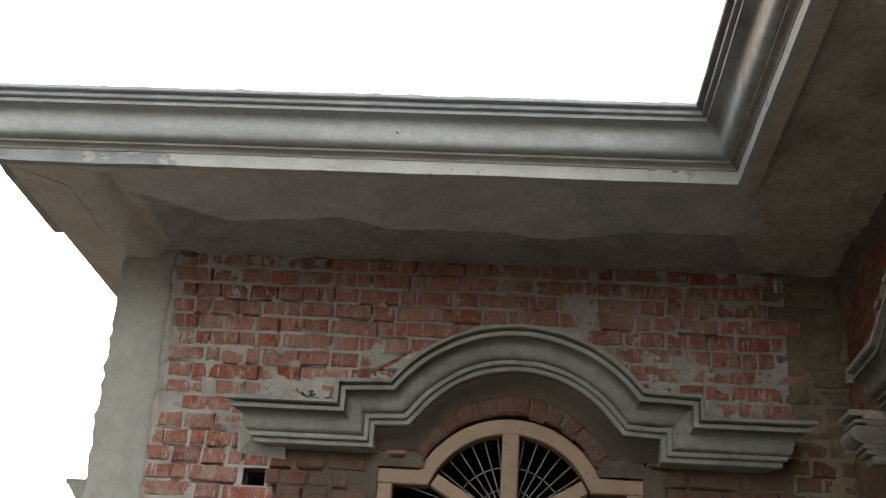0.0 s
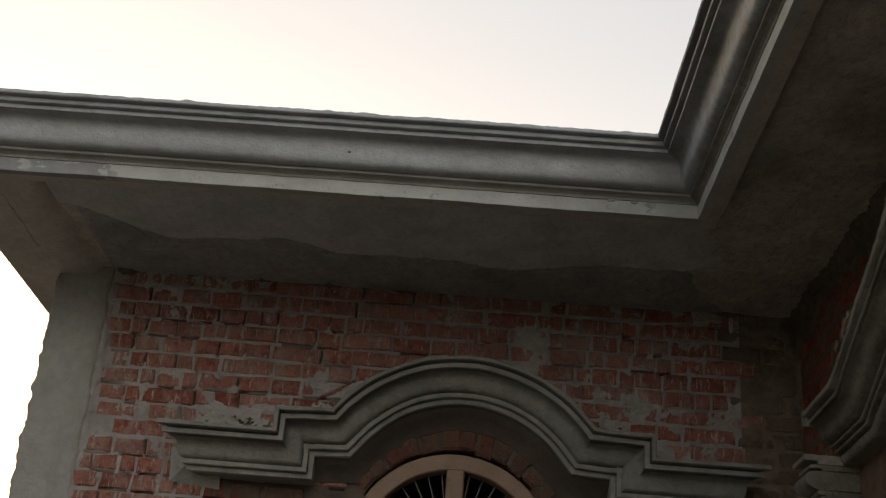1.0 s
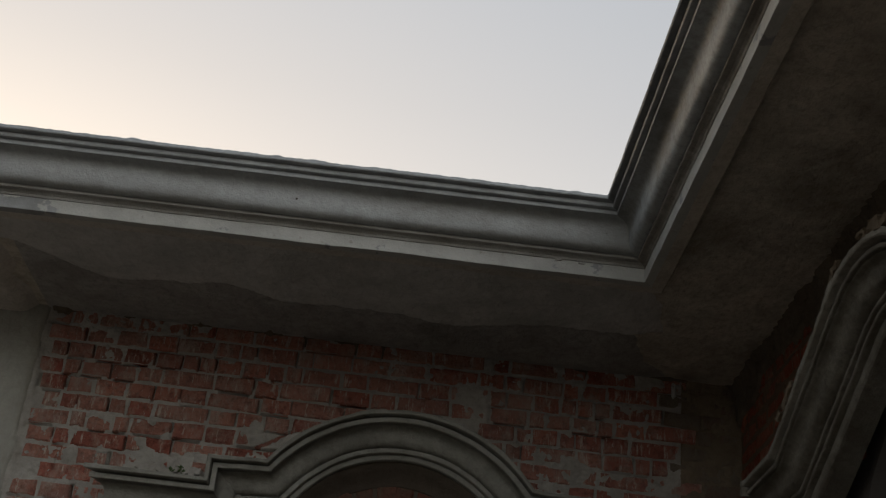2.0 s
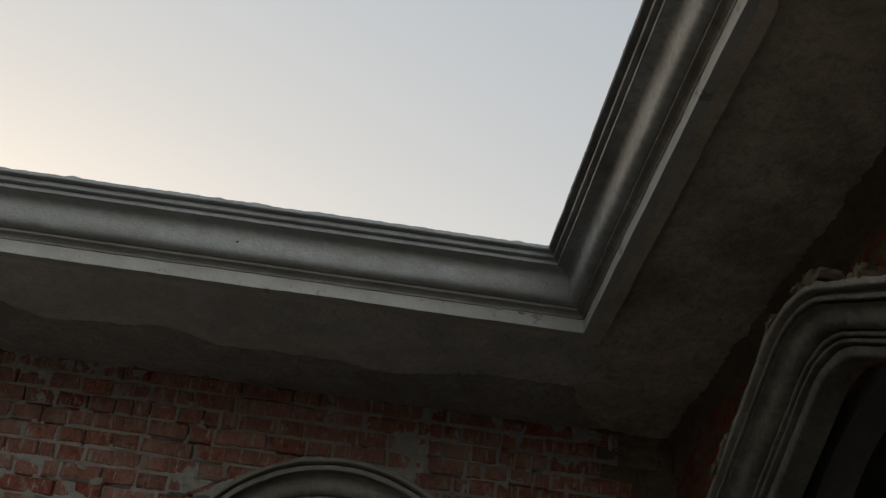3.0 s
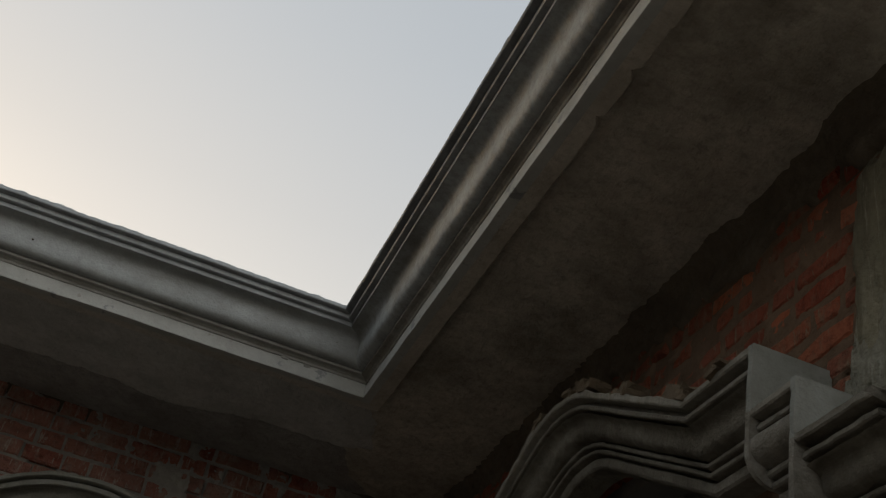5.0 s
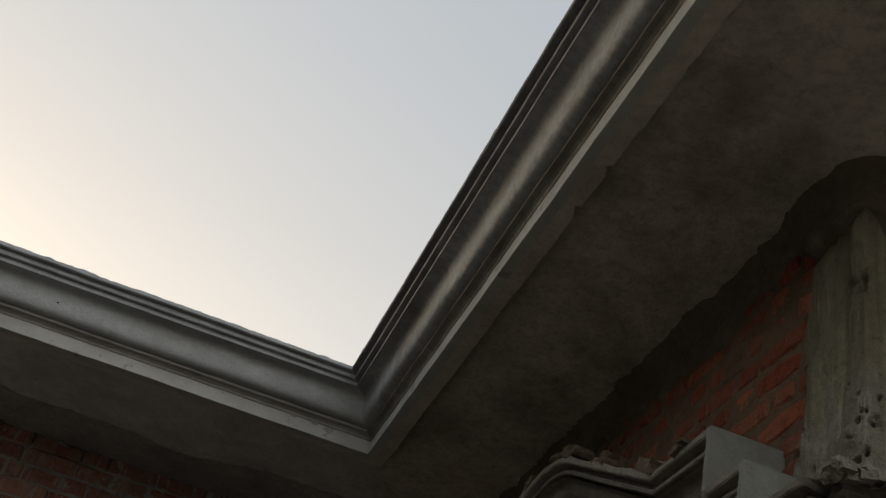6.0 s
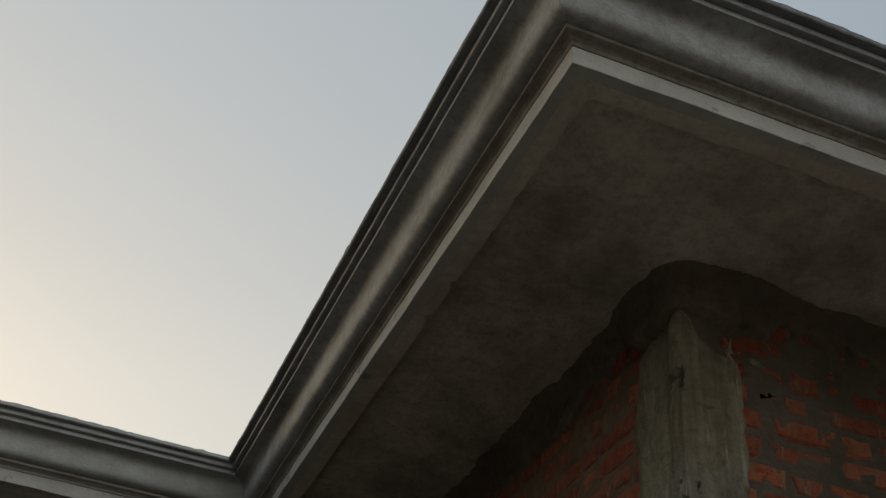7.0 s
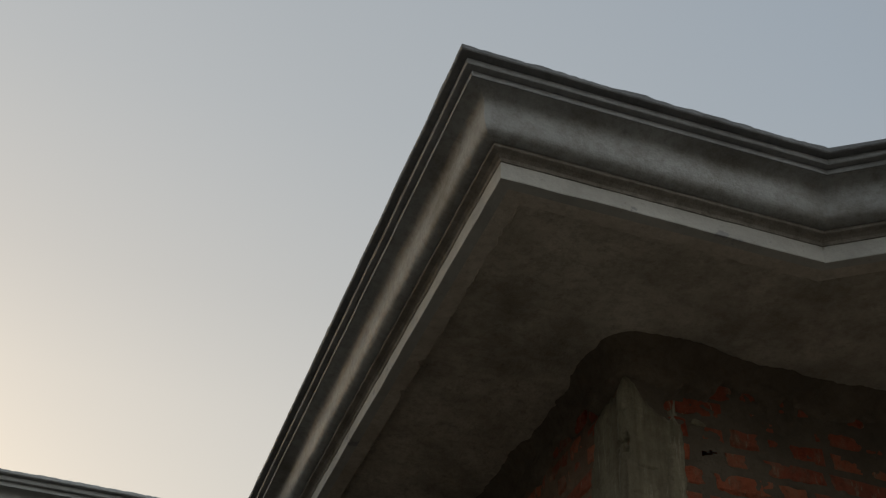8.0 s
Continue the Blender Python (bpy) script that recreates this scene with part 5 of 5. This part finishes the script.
for k, (u, q, ln, ht) in enumerate(((-1.13, 0.06, 0.13, 0.07), (-1.04, 0.07, 0.11, 0.09), (-0.965, 0.07, 0.10, 0.12), (-0.89, 0.08, 0.09, 0.08))):
    rnd = random.Random(190 + k)
    bm = bmesh.new()
    brickbat(bm, (0, 0, 0), (ln, 0.10, ht), 80 + k, 16)
    for c in range(7):
        brickbat(bm, (rnd.uniform(-0.5, 0.5) * ln, rnd.uniform(-0.10, -0.03), rnd.uniform(-0.4, 0.1) * ht), (rnd.uniform(0.02, 0.045), rnd.uniform(0.02, 0.035), rnd.uniform(0.015, 0.035)), 400 + k * 9 + c, 35)
    ob = part("mortar_rubble", bm, M_MORTAR, None)
    ob.location = WALL_A.at(u, LOW_A + ht * 0.42, q)
    tagged(ob, "grey mortar lump left on the hood ledge", "rubble", group="rubble on the hood")

weed = empty("weed", "small green weed growing on the hood ledge", "plant")
for k in range(16):
    bm = bmesh.new()
    a, ln = k * 2.4, 0.022 + 0.016 * ((k * 37) % 10) / 10
    base = WALL_A.at(-0.955 + 0.030 * math.sin(k * 3.7), LOW_A + 0.030 + 0.012 * math.sin(k * 1.9), 0.15 + 0.02 * math.cos(k * 2.9))
    d = Vector((math.cos(a), math.sin(a), 0.9 + 0.3 * math.sin(k))).normalized()
    side = d.cross(Vector((0, 0, 1))).normalized() * ln * 0.28
    pts = [base, base + d * ln * 0.5 + side, base + d * ln - Vector((0, 0, ln * 0.15)), base + d * ln * 0.5 - side]
    up = d.cross(side).normalized() * 0.0012
    lo_v, hi_v = [bm.verts.new(p - up) for p in pts], [bm.verts.new(p + up) for p in pts]
    bm.faces.new(lo_v)
    bm.faces.new(hi_v)
    for j in range(4):
        bm.faces.new((lo_v[j], lo_v[(j + 1) % 4], hi_v[(j + 1) % 4], hi_v[j]))
    part("leaf", bm, M_LEAF, weed)

bm = bmesh.new()
lump(bm, (1.182, YA - 0.006, 3.79), (0.022, 0.02, 0.075), 7)
tagged(part("mortar_splash", bm, M_FASCIA, None), "pale mortar splash stuck on the brick wall", "mortar")

# small dark lumps stand in for the shade inside pits in the moulding
for k, (x, y, z, sx) in enumerate(((-0.539, YF - 0.083, ZF + 0.141, 0.008), (0.632, YF - 0.070, ZF + 0.150, 0.016), (0.662, YF - 0.074, ZF + 0.150, 0.012))):
    bm = bmesh.new()
    lump(bm, (x, y, z), (sx, sx, sx * 0.8), 500 + k)
    part("chip", bm, M_COVE, cornice, "dark lump standing in for a shaded pit")
for k, (x, sx) in enumerate(((0.49, 0.03), (0.585, 0.035))):
    bm = bmesh.new()
    lump(bm, (x, YF - 0.001, ZF + 0.053 - 0.004 * k), (sx, 0.008, 0.010), 520 + k)
    part("chip", bm, M_BEAD, cornice, "broken edge of the fascia")

# moulded ledge on the side of the back wing
ledge = empty("side_ledge", "cement ledge on the side wall below the roof", "ledge")
bm = bmesh.new()
prof = [(0.0, 0.0), (0.10, 0.0), (0.10, -0.02), (0.085, -0.03), (0.05, -0.08), (0.02, -0.11), (0.0, -0.12)]
rings = [[bm.verts.new((XL - 0.012 - o, y, 2.712 + h)) for o, h in prof] for y in (YA + 0.02, YA + 0.2, YA + 1.2)]
for r0, r1 in zip(rings, rings[1:]):
    for j in range(len(prof)):
        bm.faces.new((r0[j], r0[(j + 1) % len(prof)], r1[(j + 1) % len(prof)], r1[j]))
bm.faces.new(rings[0])
bm.faces.new(list(reversed(rings[-1])))
part("moulding", bm, M_PED, ledge)

# pale smears and a broken end on the end wall
for k, (u, z, sx, sz) in enumerate(((1.735, 3.598, 0.060, 0.022), (2.02, 3.17, 0.11, 0.06))):
    bm = bmesh.new()
    lump(bm, tuple(WALL_C.at(u, z, 0.003)), (sx, 0.012, sz), 640 + k)
    part("mortar_smear", bm, M_RENDER2, wall_south, "pale mortar smeared on the bricks")


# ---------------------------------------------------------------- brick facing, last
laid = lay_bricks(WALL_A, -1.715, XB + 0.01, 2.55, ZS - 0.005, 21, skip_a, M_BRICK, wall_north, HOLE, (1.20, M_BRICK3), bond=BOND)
facing(WALL_A, XL + 0.10, 1.216, 2.30, ZS + 0.004, 17, lambda u, z: hole_a(u, z) | under_hood(u, z), wall_north, M_MORTAR, laid, 0.006, 0.005)
# muddy mortar below the hood, its dark tone doubling as shade
facing(WALL_A, XL + 0.10, 1.216, 2.30, 3.25, 17, lambda u, z: hole_a(u, z) | ~under_hood(u, z), wall_north, M_MUD_SHADE, laid, 0.006, 0.005)
# olive mortar by the inner corner, darkened for the nook's shade
facing(WALL_A, 1.216, XB + 0.02, 2.30, ZS + 0.004, 17, hole_a, wall_north, M_NOOK_MORTAR, laid, 0.006, 0.005)
laid = lay_bricks(WALL_B, -YA + 0.005, -YC - 0.11, 2.95, ZS - 0.005, 33, skip_b, M_BRICK2, wall_east, worn=0.013)
facing(WALL_B, -YA - 0.02, -YC - 0.004, 2.70, ZS + 0.004, 31, hole_b, wall_east, M_MUD2, laid, 0.010, 0.007, 0.15)
GAP_C = (1.715, 1.815, 3.4615, 3.533)      # a brick knocked out beside the corner render
laid = lay_bricks(WALL_C, XB + 0.12, 3.3, 2.80, ZS - 0.005, 43, lambda a, b, z0, z1: False, M_BRICK2, wall_south, GAP_C, worn=0.013)
facing(WALL_C, XB + 0.004, 3.4, 2.70, ZS + 0.004, 41, lambda u, z: (u > 1.745) & (u < 1.800 + 0.02 * np.sin(z * 130)) & (z > 3.490 + 0.016 * fbm(u * 60, z * 40, 47) + 0.2 * (u - 1.76)) & (z < 3.500 + 0.022 * fbm(u * 50, z * 30, 48) + 0.1 * (u - 1.76)), wall_south, M_MUD_SHADE, laid, 0.008, 0.006, 0.2)
